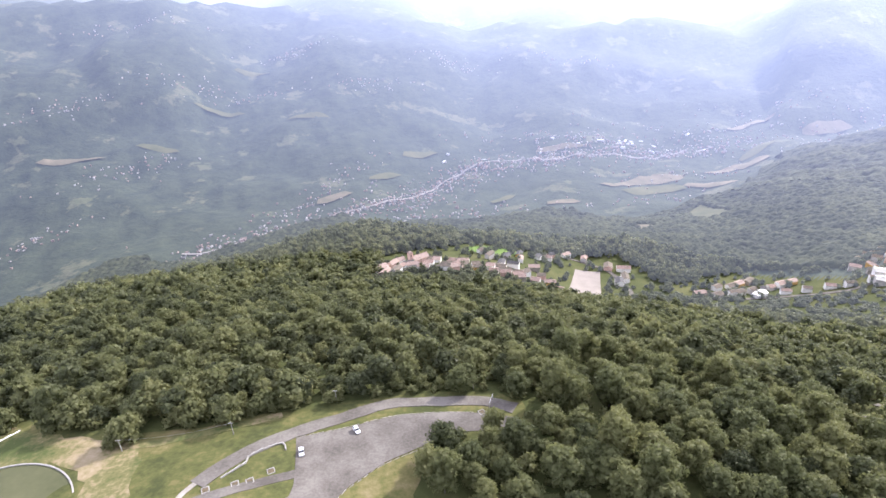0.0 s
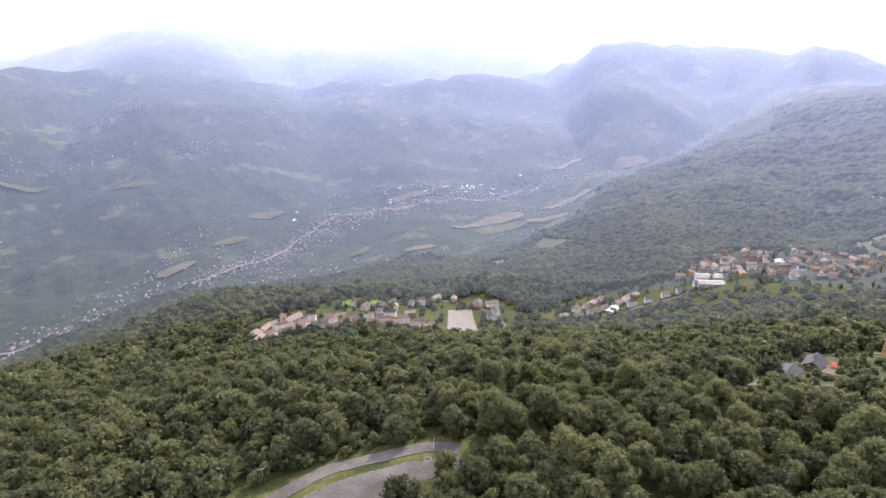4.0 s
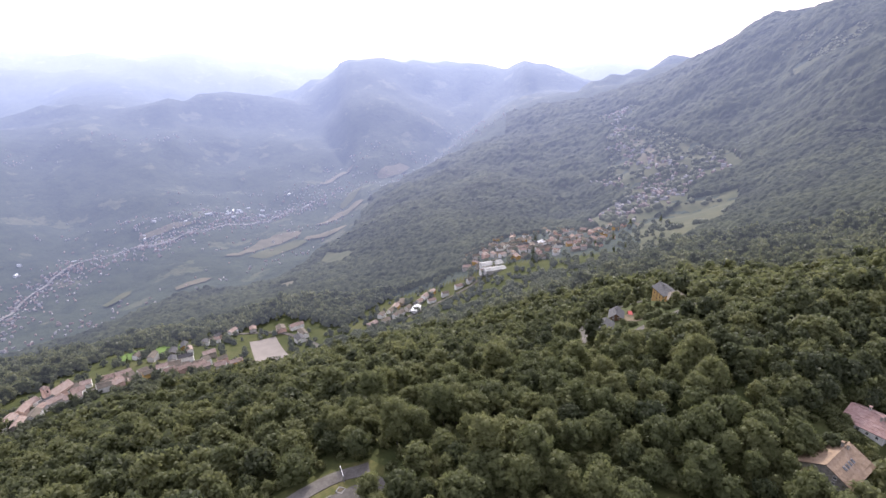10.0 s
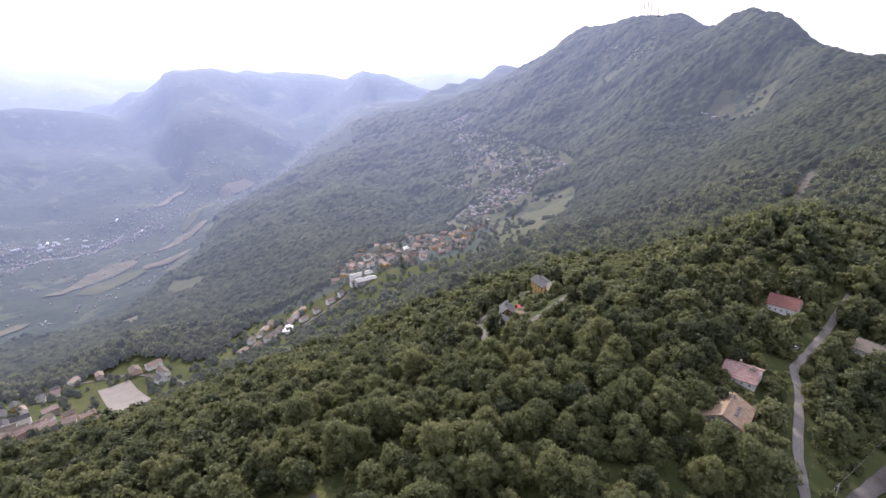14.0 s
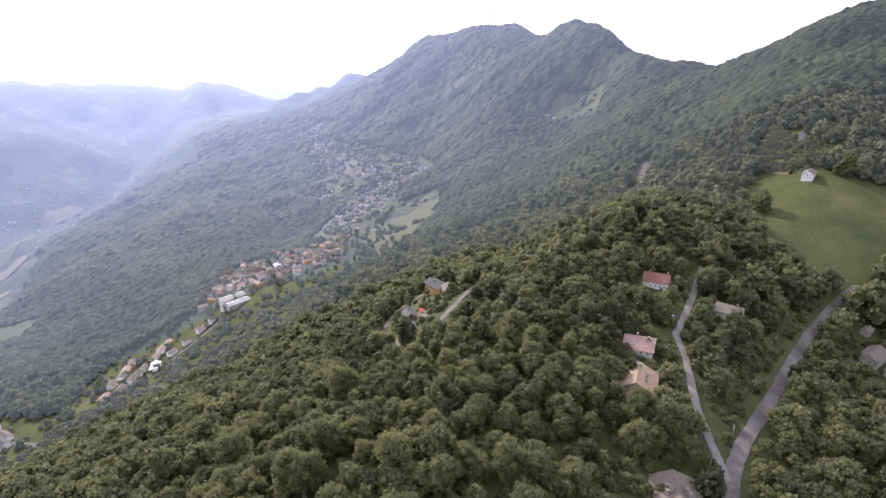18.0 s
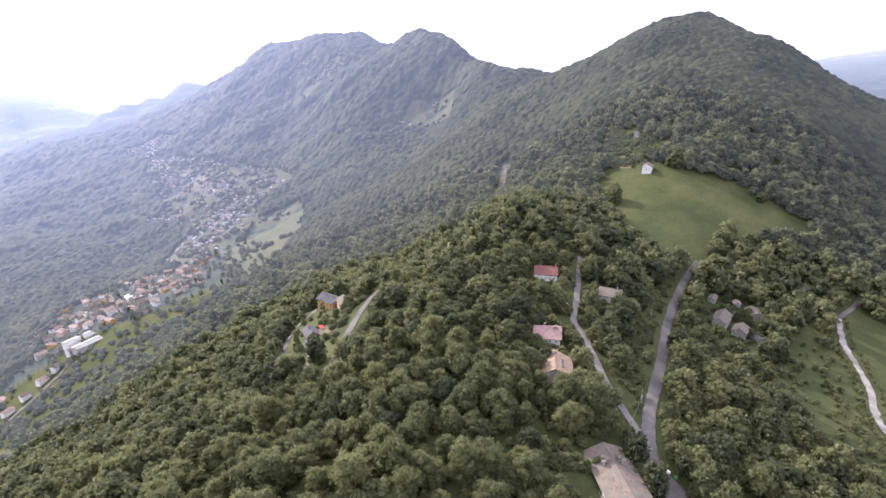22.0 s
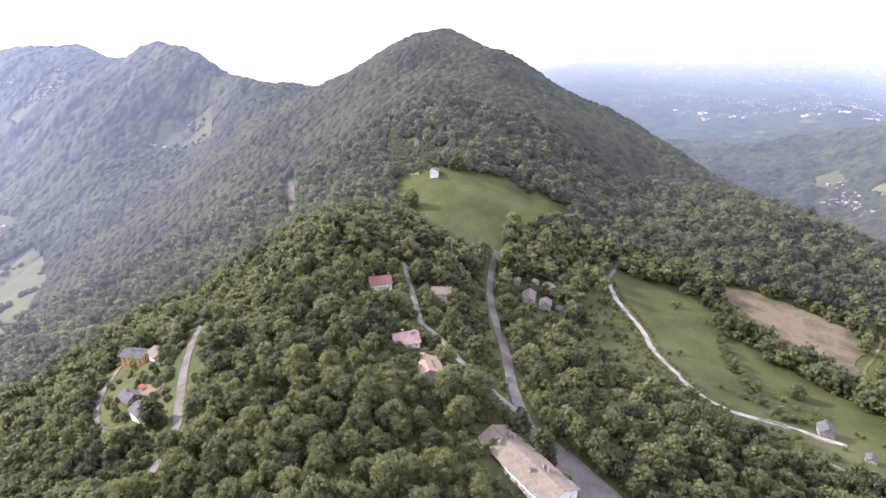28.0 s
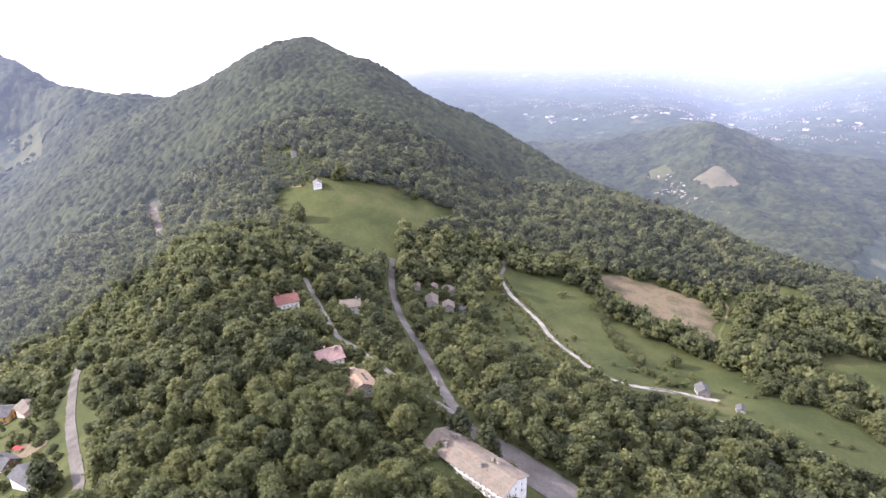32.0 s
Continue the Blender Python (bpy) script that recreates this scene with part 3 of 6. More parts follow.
LOT = [(-57, 151), (-39, 156), (-25, 161), (-11, 162), (8, 160), (24, 156), (24, 150), (4, 150), (-7, 146), (-24, 137), (-31, 130), (-37, 122), (-40, 105), (-62, 100), (-60, 112), (-52, 121), (-54, 137)]
LOT_ROAD = [(24, 162), (13, 167), (-11, 170), (-26, 170), (-43, 162), (-55, 156), (-67, 148), (-78, 138), (-84, 129)]
MAIN_ROAD = [(-60, 108), (-20, 70), (20, 20), (48, 14), (76, 22), (98, 19), (122, 10), (172, -14), (224, -37), (270, -60), (313, -85), (350, -112)]
SIDE_ROAD = [(300, 2), (265, 11), (242, 17), (220, 23), (198, 29), (180, 27), (152, 27), (135, 27), (108, 24), (92, 20)]
GRAVEL_UP = [(415, -333), (363, -274), (310, -225), (284, -192)]
WHITE_ROAD = [(284, -192), (253, -176), (226, -168), (200, -158), (171, -141), (147, -133), (122, -124), (100, -128), (88, -146), (76, -165), (58, -179)]
LOW_TRACK = [(56, -131), (36, -139), (21, -144), (-20, -160)]
LEFT_ROAD = [(414, 137), (345, 153), (283, 162), (241, 167), (194, 169), (174, 171), (120, 190)]
HILL_ROAD = [(763, 12), (721, 19), (660, 28), (615, 36)]
MEADOW = [(554, -84), (535, -106), (512, -164), (486, -205), (458, -236), (427, -272), (406, -232), (392, -149), (356, -115), (338, -81), (365, -65), (444, -56), (482, -60)]
MEADOW_UP = [(692, -127), (626, -144), (567, -159), (520, -126), (557, -90), (626, -95)]
MEADOW_R = [(289, -214), (266, -257), (214, -256), (189, -241), (162, -233), (126, -242), (71, -244), (30, -240), (-23, -234), (-60, -215), (-70, -180), (-30, -160), (10, -150), (40, -150), (60, -138), (92, -112), (129, -105), (175, -120), (234, -150), (270, -180)]
DIRT = [(262, -302), (240, -335), (196, -355), (156, -357), (136, -340), (128, -310), (107, -287), (124, -283), (150, -290), (185, -281), (228, -286)]
DIRT_FRONT = [(110, -288), (128, -262), (160, -262), (232, -268), (236, -290), (150, -294)]
DIRT_PATH = [(150, -375), (139, -366), (126, -332), (117, -304), (106, -290), (92, -270)]
LAWN = [(-260, 60), (-240, 160), (-173, 178), (-141, 165), (-100, 160), (-69, 168), (-30, 176), (16, 174), (28, 160), (26, 148), (2, 148), (-4, 144), (-13, 134), (-13, 112), (-25, 60)]
ORCHARD = [(200, -66), (240, -80), (262, -70), (300, -90), (300, -130), (250, -120), (215, -95)]
YELLOW_YARD = [(345, 205), (318, 175), (262, 180), (205, 178), (200, 198), (250, 215), (310, 220)]
VILLAGE = [(-80, 560), (-60, 640), (40, 740), (160, 760), (270, 740), (285, 660), (300, 600), (350, 590), (440, 590), (520, 560), (560, 430), (700, 400), (820, 400), (1010, 540), (940, 640), (720, 720), (560, 660), (470, 720), (400, 700), (300, 640), (250, 560), (140, 545), (20, 540)]
MID_MEADOW = [(930, 590), (1010, 545), (1110, 528), (1190, 560), (1260, 600), (1200, 690), (1090, 720), (960, 690)]
UPPER_STEP = [(1310, 700), (1400, 800), (1520, 930), (1600, 960), (1520, 820), (1400, 690), (1340, 650)]
CLEARING = [(1510, 195), (1490, 135), (1445, 70), (1310, 95), (1390, 160), (1440, 225)]
UP_PATH = [(690, -124), (655, -112), (616, -99), (562, -93), (530, -112)]
HILL_TRACK = [(415, -333), (428, -352), (428, -390), (388, -406)]
SLOPE_MEADOW = [(640, 400), (730, 430), (794, 483), (900, 525), (1016, 530), (1110, 530), (1160, 445), (1080, 412), (990, 395), (880, 372), (749, 370)]
VILLAGE_FRINGE = [(-95, 505), (12, 482), (118, 514), (272, 517), (362, 510), (398, 445), (450, 392), (520, 348), (656, 360), (760, 378), (700, 420), (560, 440), (520, 560), (440, 590), (300, 605), (140, 562), (-60, 562)]
YELLOW_VIEW = [(330, 168), (262, 180), (205, 178), (186, 160), (240, 148), (300, 152)]
ROADSIDE = [(98, 22), (110, 32), (128, 26), (178, 2), (230, -22), (276, -44), (318, -70), (313, -85), (270, -60), (224, -37), (172, -14), (122, 10)]
GRAVEL_SIDE = [(135, -108), (97, -94), (58, -108), (35, -122), (48, -150), (88, -146), (100, -128)]
UPPER_HAMLET = [(1770, 1080), (1790, 1180), (1850, 1220), (1900, 1120), (1860, 1050)]
FORECOURT = [(86, 21), (72, 13), (52, 7), (34, 4), (28, 16), (44, 23), (62, 27), (80, 27)]
DRIVEWAY = [(345, 214), (322, 217), (288, 220), (259, 219), (232, 212), (208, 195), (190, 186)]
SPORTS = [(142, 561), (187, 565), (222, 690), (188, 698)]
HIGH_PASTURE = [(1750, 550), (1792, 461), (1837, 410), (1914, 451), (1873, 511), (1817, 581)]
HIGH_PASTURE_B = [(1990, 560), (1960, 620), (1900, 640), (1890, 600), (1950, 560)]
UPPER_VILLAGE = [(1150, 650), (1210, 790), (1420, 900), (1600, 1030), (1720, 1060), (1600, 860), (1400, 560), (1310, 490), (1200, 560)]
OPEN_STRIP = [(280, -177), (221, -144), (177, -134), (130, -109), (97, -96), (115, -85), (144, -79), (187, -94), (231, -118), (275, -160)]
HILL_CLEAR = [(156, -442), (120, -468), (95, -450), (78, -422), (108, -409), (135, -425)]
LOW_MEADOW = [(51, -306), (31, -347), (7, -365), (-30, -350), (-40, -300), (-5, -285), (18, -278)]
THIN_WOOD = [(98, 12), (172, -20), (300, -90), (300, -165), (180, -110), (100, -100), (20, -110), (-30, -60), (20, -5), (60, 5)]
VALLEY_FIELD = [(472, 1540), (560, 1590), (656, 1640), (735, 1600), (715, 1550), (629, 1560), (560, 1550), (500, 1515)]
VALLEY_FIELD_B = [(520, 1490), (590, 1525), (680, 1520), (700, 1470), (610, 1450), (550, 1455)]
VALLEY_FIELD_C = [(627, 1236), (640, 1160), (618, 1083), (557, 1064), (560, 1130), (585, 1195)]
VALLEY_FIELD_D = [(415, 1086), (440, 1080), (451, 1060), (430, 1035), (410, 1032)]
VALLEY_FIELD_E = [(800, 1620), (900, 1650), (1010, 1660), (1000, 1600), (900, 1590)]
HILL_FIELD = [(854, -1673), (820, -1769), (760, -1750), (712, -1715), (750, -1670), (787, -1642)]
HILL_FIELD_B = [(980, -1620), (1040, -1700), (1000, -1740), (930, -1690)]

patch("lawn", LAWN, LAWN_MIX, "rough green lawn with dry yellow patches", 0.18, 5, "lawn")
patch("car_park", LOT, ASPHALT, "wide worn grey asphalt car park on the hilltop", 0.35, category="car park")
ribbon("road", LOT_ROAD, 6.5, ASPHALT, "grey asphalt road curving past the car park", 0.4)
ribbon("road", [(-96, 117), (-78, 123), (-65, 127), (-54, 131), (-46, 136)], 4.2, ASPHALT, "short asphalt access road to the car park", 0.3)
ribbon("path", [(-84, 131), (-87, 126), (-90, 118)], 2.0, GRAVEL, "pale worn path beside the lawn", 0.35, category="path")
ribbon("road", MAIN_ROAD, 5.6, ASPHALT, "narrow grey asphalt road over the wooded ridge", 0.4)
ribbon("road", SIDE_ROAD, 3.7, PALE_ROAD, "narrow grey lane between hillside houses", 0.4)
ribbon("road", GRAVEL_UP, 3.6, ASPHALT, "narrow grey road climbing between trees", 0.35)
ribbon("road", WHITE_ROAD, 4.0, GRAVEL, "white gravel road winding across green meadows", 0.4, rough=0.8)
ribbon("road", LOW_TRACK, 2.2, GRAVEL, "pale stony track beside a field wall", 0.4)
ribbon("road", LEFT_ROAD, 5.2, ASPHALT, "grey road through dense woods", 0.4)
ribbon("road", HILL_ROAD, 10, ASPHALT, "pale straight road cut through the woods", 0.4)
ribbon("path", UP_PATH, 2.2, DRY_GRASS, "narrow pale dirt path up the meadow", 0.35, category="path")
ribbon("path", HILL_TRACK, 3.4, GRAVEL, "pale dirt track into the woods", 0.35, category="path")
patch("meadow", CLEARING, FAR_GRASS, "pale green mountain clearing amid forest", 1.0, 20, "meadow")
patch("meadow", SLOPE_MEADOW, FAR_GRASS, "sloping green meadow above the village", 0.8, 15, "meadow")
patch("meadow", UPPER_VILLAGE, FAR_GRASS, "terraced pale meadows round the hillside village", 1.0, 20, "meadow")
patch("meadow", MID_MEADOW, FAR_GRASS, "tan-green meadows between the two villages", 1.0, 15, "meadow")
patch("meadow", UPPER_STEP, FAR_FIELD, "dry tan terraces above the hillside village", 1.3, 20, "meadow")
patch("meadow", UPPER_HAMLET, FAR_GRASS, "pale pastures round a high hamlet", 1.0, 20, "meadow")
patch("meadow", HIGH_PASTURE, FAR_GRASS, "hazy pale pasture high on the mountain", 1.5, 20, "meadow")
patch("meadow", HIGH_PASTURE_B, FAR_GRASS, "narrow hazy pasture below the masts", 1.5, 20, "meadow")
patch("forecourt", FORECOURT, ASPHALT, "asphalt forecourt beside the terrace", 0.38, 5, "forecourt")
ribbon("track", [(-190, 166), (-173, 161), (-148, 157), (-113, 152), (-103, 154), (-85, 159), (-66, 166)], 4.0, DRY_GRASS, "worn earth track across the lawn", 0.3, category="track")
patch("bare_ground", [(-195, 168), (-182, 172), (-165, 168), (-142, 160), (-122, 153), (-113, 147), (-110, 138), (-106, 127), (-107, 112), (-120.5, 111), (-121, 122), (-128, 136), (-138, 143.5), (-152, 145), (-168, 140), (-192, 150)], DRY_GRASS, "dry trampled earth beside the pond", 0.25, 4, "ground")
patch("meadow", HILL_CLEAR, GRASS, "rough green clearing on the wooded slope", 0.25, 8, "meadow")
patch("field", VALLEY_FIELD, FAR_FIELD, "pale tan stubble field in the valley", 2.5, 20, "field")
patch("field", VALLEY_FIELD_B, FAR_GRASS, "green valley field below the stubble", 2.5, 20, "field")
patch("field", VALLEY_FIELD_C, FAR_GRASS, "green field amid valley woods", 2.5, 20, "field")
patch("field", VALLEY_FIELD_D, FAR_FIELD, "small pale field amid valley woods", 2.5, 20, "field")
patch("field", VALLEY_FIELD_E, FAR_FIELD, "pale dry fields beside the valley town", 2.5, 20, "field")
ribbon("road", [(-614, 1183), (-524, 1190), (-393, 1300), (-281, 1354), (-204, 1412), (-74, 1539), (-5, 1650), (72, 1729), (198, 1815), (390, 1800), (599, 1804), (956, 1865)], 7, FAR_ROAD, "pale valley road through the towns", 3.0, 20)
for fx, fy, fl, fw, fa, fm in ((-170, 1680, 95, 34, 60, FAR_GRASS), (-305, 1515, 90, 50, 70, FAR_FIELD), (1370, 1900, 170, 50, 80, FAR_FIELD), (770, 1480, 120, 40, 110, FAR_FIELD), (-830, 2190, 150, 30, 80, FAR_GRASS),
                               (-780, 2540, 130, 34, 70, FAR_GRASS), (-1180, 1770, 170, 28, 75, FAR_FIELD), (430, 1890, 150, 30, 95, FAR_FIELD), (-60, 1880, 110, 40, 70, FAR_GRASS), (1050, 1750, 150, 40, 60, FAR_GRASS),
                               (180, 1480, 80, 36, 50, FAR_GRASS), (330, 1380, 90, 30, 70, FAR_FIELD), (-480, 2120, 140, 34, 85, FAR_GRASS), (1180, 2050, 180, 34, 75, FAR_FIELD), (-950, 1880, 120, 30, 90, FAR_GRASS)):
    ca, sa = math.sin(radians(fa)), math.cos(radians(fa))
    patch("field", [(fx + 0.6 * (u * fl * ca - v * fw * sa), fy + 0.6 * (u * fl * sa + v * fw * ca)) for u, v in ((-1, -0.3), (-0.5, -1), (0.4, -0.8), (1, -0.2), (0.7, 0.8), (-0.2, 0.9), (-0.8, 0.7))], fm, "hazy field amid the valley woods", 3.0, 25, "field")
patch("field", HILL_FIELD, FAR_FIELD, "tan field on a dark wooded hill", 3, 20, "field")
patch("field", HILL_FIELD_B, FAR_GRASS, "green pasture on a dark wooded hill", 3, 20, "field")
ribbon("path", DIRT_PATH, 2.4, DRY_GRASS, "pale worn footpath at the field edge", 0.4, category="path")
patch("field", DIRT, SOIL, "bare brown ploughed field between woods", 0.4, category="field")


# ---- trees ----
def ball(n_lat, n_lon):
    v = [(0, 0, 1)]
    for i in range(1, n_lat):
        a = math.pi * i / n_lat
        v += [(math.sin(a) * math.cos(2 * math.pi * j / n_lon), math.sin(a) * math.sin(2 * math.pi * j / n_lon), math.cos(a)) for j in range(n_lon)]
    v.append((0, 0, -1))
    f = [(0, 1 + j, 1 + (j + 1) % n_lon) for j in range(n_lon)]
    for i in range(n_lat - 2):
        for j in range(n_lon):
            a, b = 1 + i * n_lon + j, 1 + i * n_lon + (j + 1) % n_lon
            f += [(a, a + n_lon, b + n_lon), (a, b + n_lon, b)]
    m = len(v) - 1
    f += [(m, m - n_lon + (j + 1) % n_lon, m - n_lon + j) for j in range(n_lon)]
    return np.array(v), np.array(f)


def crown(rng, leaves, size, lobes, core, tall=1.0, cone=False):
    """A crown about 1 m in radius, from z 0 to about 2 * tall: leaf sprays over many boughs that fill an uneven rounded outline."""
    cen, rad = [], []
    lean = rng.normal(size=2) * 0.12
    for k in range(lobes):
        a, h = k * 2.4 + rng.random() * 0.9, (k + rng.random()) / lobes
        if cone:
            d, r = 0.62 * (1 - h) ** 0.9, 0.36 * (1.1 - h) + 0.05
        else:
            d = (0.46 + 0.3 * rng.random()) * math.sqrt(max(0.05, 1 - (1.75 * h - 0.72) ** 2)) * (0.55 if k % 5 == 0 else 1.0)
            r = (0.2 + 0.17 * rng.random()) * (1.15 - 0.25 * h) * (22 / max(lobes, 12)) ** 0.3
        cen.append((math.cos(a) * d + lean[0] * h, math.sin(a) * d + lean[1] * h, tall * (0.28 + 1.42 * h)))
        rad.append(r * (1.35 if lobes < 9 else 1.0))
    cen, rad = np.array(cen), np.array(rad)
    V, F, have, base = [], [], 0, 0
    share = rad ** 2 / (rad ** 2).sum()
    while have < leaves:
        k = rng.choice(lobes, p=share)
        n = rng.normal(size=3)
        n /= np.linalg.norm(n)
        if n[2] < -0.5 and rng.random() < 0.7:
            continue
        p = cen[k] + n * rad[k] * (0.8 + 0.62 * rng.random() ** 1.6)
        if (np.linalg.norm(p - cen, axis=1) < rad * 0.74).any():
            continue
        m = n + rng.normal(size=3) * 0.7
        m /= np.linalg.norm(m)
        u = np.cross(m, rng.normal(size=3))
        u /= np.linalg.norm(u)
        w = np.cross(m, u)
        s = size * (0.5 + 1.0 * rng.random())
        V += [p + u * s, p - 0.5 * u * s + 0.8 * w * s, p - 0.5 * u * s - 0.8 * w * s]
        F.append((base, base + 1, base + 2))
        base, have = base + 3, have + 1
    bv, bf = ball(*core)
    for c, r in zip(cen, rad):
        wob = 1 + 0.16 * rng.normal(size=(len(bv), 1))
        V += list(c + bv * wob * r * 0.8)
        F += [tuple(i + base for i in t) for t in bf]
        base += len(bv)
    return np.array(V), np.array(F)


def dome(rng, n_lat=4, n_lon=7):
    """A far-off crown: one lumpy rounded top, open below."""
    v, f = ball(n_lat + 2, n_lon)
    keep = 1 + n_lon * n_lat
    f = f[(f < keep).all(1)]
    wob = 1 + 0.17 * rng.normal(size=(keep, 1))
    return v[:keep] * wob * np.array((1.0, 1.0, 0.95)) + np.array((0, 0, 0.75)), f


def tile_trees(name, shapes, xs, ys, zs, rad, hgt, rng, label, tone=None, mat=None, category="forest"):
    V, F, T, base = [], [], [], 0
    pick = rng.integers(len(shapes), size=len(xs))
    turn = rng.random(len(xs)) * 6.283
    tone = rng.random(len(xs)) ** 1.2 * 0.56 - 0.12 if tone is None else tone
    for k, (sv, sf) in enumerate(shapes):
        i = np.flatnonzero(pick == k)
        if not len(i):
            continue
        c, s = np.cos(turn[i])[:, None], np.sin(turn[i])[:, None]
        x = (sv[None, :, 0] * c - sv[None, :, 1] * s) * rad[i][:, None] + xs[i][:, None]
        y = (sv[None, :, 0] * s + sv[None, :, 1] * c) * rad[i][:, None] + ys[i][:, None]
        z = sv[None, :, 2] * hgt[i][:, None] + zs[i][:, None]
        V.append(np.stack([x, y, z], -1).reshape(-1, 3))
        F.append((sf[None] + (np.arange(len(i)) * len(sv))[:, None, None]).reshape(-1, 3) + base)
        T.append(np.repeat(tone[i], len(sf)))
        base += len(i) * len(sv)
    me = fast_mesh(name, np.concatenate(V), np.concatenate(F), mat or WOODS, np.concatenate(T), smooth=shapes is SHAPES_FAR)
    return tagged(put(name, me), label, category, kind="stuff")


BARE = [LOT, FORECOURT, MEADOW, MEADOW_UP, MEADOW_R, DIRT, LAWN, ORCHARD, YELLOW_YARD, VILLAGE, CLEARING, SLOPE_MEADOW, UPPER_VILLAGE, HIGH_PASTURE, HIGH_PASTURE_B, DIRT_FRONT, YELLOW_VIEW, VILLAGE_FRINGE, ROADSIDE, GRAVEL_SIDE, UPPER_HAMLET, MID_MEADOW, UPPER_STEP, OPEN_STRIP, HILL_CLEAR, LOW_MEADOW, VALLEY_FIELD, VALLEY_FIELD_C, VALLEY_FIELD_D, HILL_FIELD, HILL_FIELD_B]
LINES = [(LOT_ROAD, 7), (MAIN_ROAD, 7), (SIDE_ROAD, 5.5), (WHITE_ROAD, 8), (GRAVEL_UP[2:], 5), (DIRT_PATH, 6), (LOW_TRACK, 11), (LEFT_ROAD, 8), (HILL_ROAD, 11), (UP_PATH, 5), (HILL_TRACK, 6), (DRIVEWAY, 6)]
# houses with their gardens, and gaps opening them to the camera's view: x, y, radius kept free of trees
HOUSE_SPOTS = [(130, 53, 10), (171, 49, 10), (258, 35, 11), (243, -6, 11), (319, -39, 8), (85, 42, 10), (70, 41, 12), (55, 38, 12), (44, 36, 12),
               (320, 198, 17), (247, 196, 13), (213, 186, 13), (303, 194, 12), (518, -121, 12), (618, -139, 8), (570, -71, 6), (70, -178, 14), (42, -172, 9),
               (70, 53, 7), (55, 51, 8), (85, 54, 6), (44, 49, 8), (158, 50, 8), (240, 38, 10), (228, 0, 9), (240, 20, 9), (150, 60, 6), (190, 40, 8), (230, 40, 9), (100, 60, 5), (280, 180, 8),
               (70, 56, 9), (55, 55, 10), (85, 57, 8), (44, 53, 9), (238, 45, 9), (246, 45, 9), (118, 54, 6), (161, 55, 9), (152, 57, 7), (232, 0, 9), (222, 6, 8), (256, -85, 11), (245, -77, 9), (262, -105, 11), (240, -100, 10), (281, -126, 11), (296, -101, 8), (290, -113, 9), (262, -112, 8), (228, 200, 9), (248, 40, 9), (275, -115, 10)]


def wooded(x, y, margin=0.0):
    ok = np.ones(x.shape, bool)
    for p in BARE:
        ok &= ~inside(p, x, y)
    for l, w in LINES:
        ok &= ~near_line(l, x, y, w - margin)
    for hx, hy, r in HOUSE_SPOTS:
        ok &= np.hypot(x - hx, y - hy) > r - margin
    return ok


def scatter(rng, r0, r1, a0, a1, step):
    """Uneven rows of places between two radii and two headings."""
    g = np.arange(-r1, r1, step)
    x, y = np.meshgrid(g, g)
    x = x + (rng.random(x.shape) - 0.5) * step * 0.98
    y = y + (rng.random(x.shape) - 0.5) * step * 0.98
    r, a = np.hypot(x, y), np.degrees(np.arctan2(x, y))
    a = np.where(a < -100, a + 360, a)
    ok = (r >= r0) & (r < r1) & (a > a0) & (a < a1)
    return x[ok] + CENTRE[0], y[ok] + CENTRE[1]


RNG = np.random.default_rng(7)
SHAPES_HERO = [crown(RNG, 1900, 0.068, 34 - 2 * k, (3, 5), 0.8 + 0.09 * k) for k in range(6)]
SHAPES_NEAR = [crown(RNG, 520, 0.125, 16, (3, 4), 0.85 + 0.07 * k) for k in range(6)]
SHAPES_MID = [crown(RNG, 120, 0.19, 8, (3, 4), 0.9 + 0.05 * k) for k in range(7)]
SHAPES_FAR = [dome(RNG) for _ in range(9)]
SHAPES_CONE = [crown(RNG, 150, 0.2, 9, (3, 4), 1.9, True) for _ in range(3)]
GROVE = (72.0, 122.0, 92.0)


def trunk_mesh(rng, h, r):
    """A tapered trunk with five limbs."""
    V, F = [], []

    def limb(p, q, a, b, n=7):
        way = (q - p) / np.linalg.norm(q - p)
        u = np.cross(way, (0.3, 0.5, 0.81))
        u /= np.linalg.norm(u)
        w, base = np.cross(way, u), len(V)
        for c, s in ((p, a), ((p + q) / 2 + u * a * 0.6, (a + b) / 2), (q, b)):
            V.extend(c + s * (math.cos(2 * math.pi * i / n) * u + math.sin(2 * math.pi * i / n) * w) for i in range(n))
        F.extend((base + k * n + i, base + k * n + (i + 1) % n, base + (k + 1) * n + (i + 1) % n, base + (k + 1) * n + i) for k in range(2) for i in range(n))
    top = np.array((0, 0, h))
    limb(np.array((0, 0, -1.0)), top, r, r * 0.6)
    for k in range(5):
        a = k * 1.26 + rng.random()
        d = np.array((math.cos(a), math.sin(a), 1.1 + 0.5 * rng.random()))
        limb(top * (0.75 + 0.05 * k), top * (0.75 + 0.05 * k) + d * h * 0.55, r * 0.45, r * 0.12, 5)
    return mesh_of("trunk", V, F, BARK, True)


HERO_LOOK = ["broad dark green beech with a dense rounded crown", "tall green chestnut tree with clumped foliage", "mid-green oak with a lumpy uneven crown",
             "olive green lime tree in the wooded slope", "dark green maple crowding its neighbours", "fresh green ash with a loose open crown"]


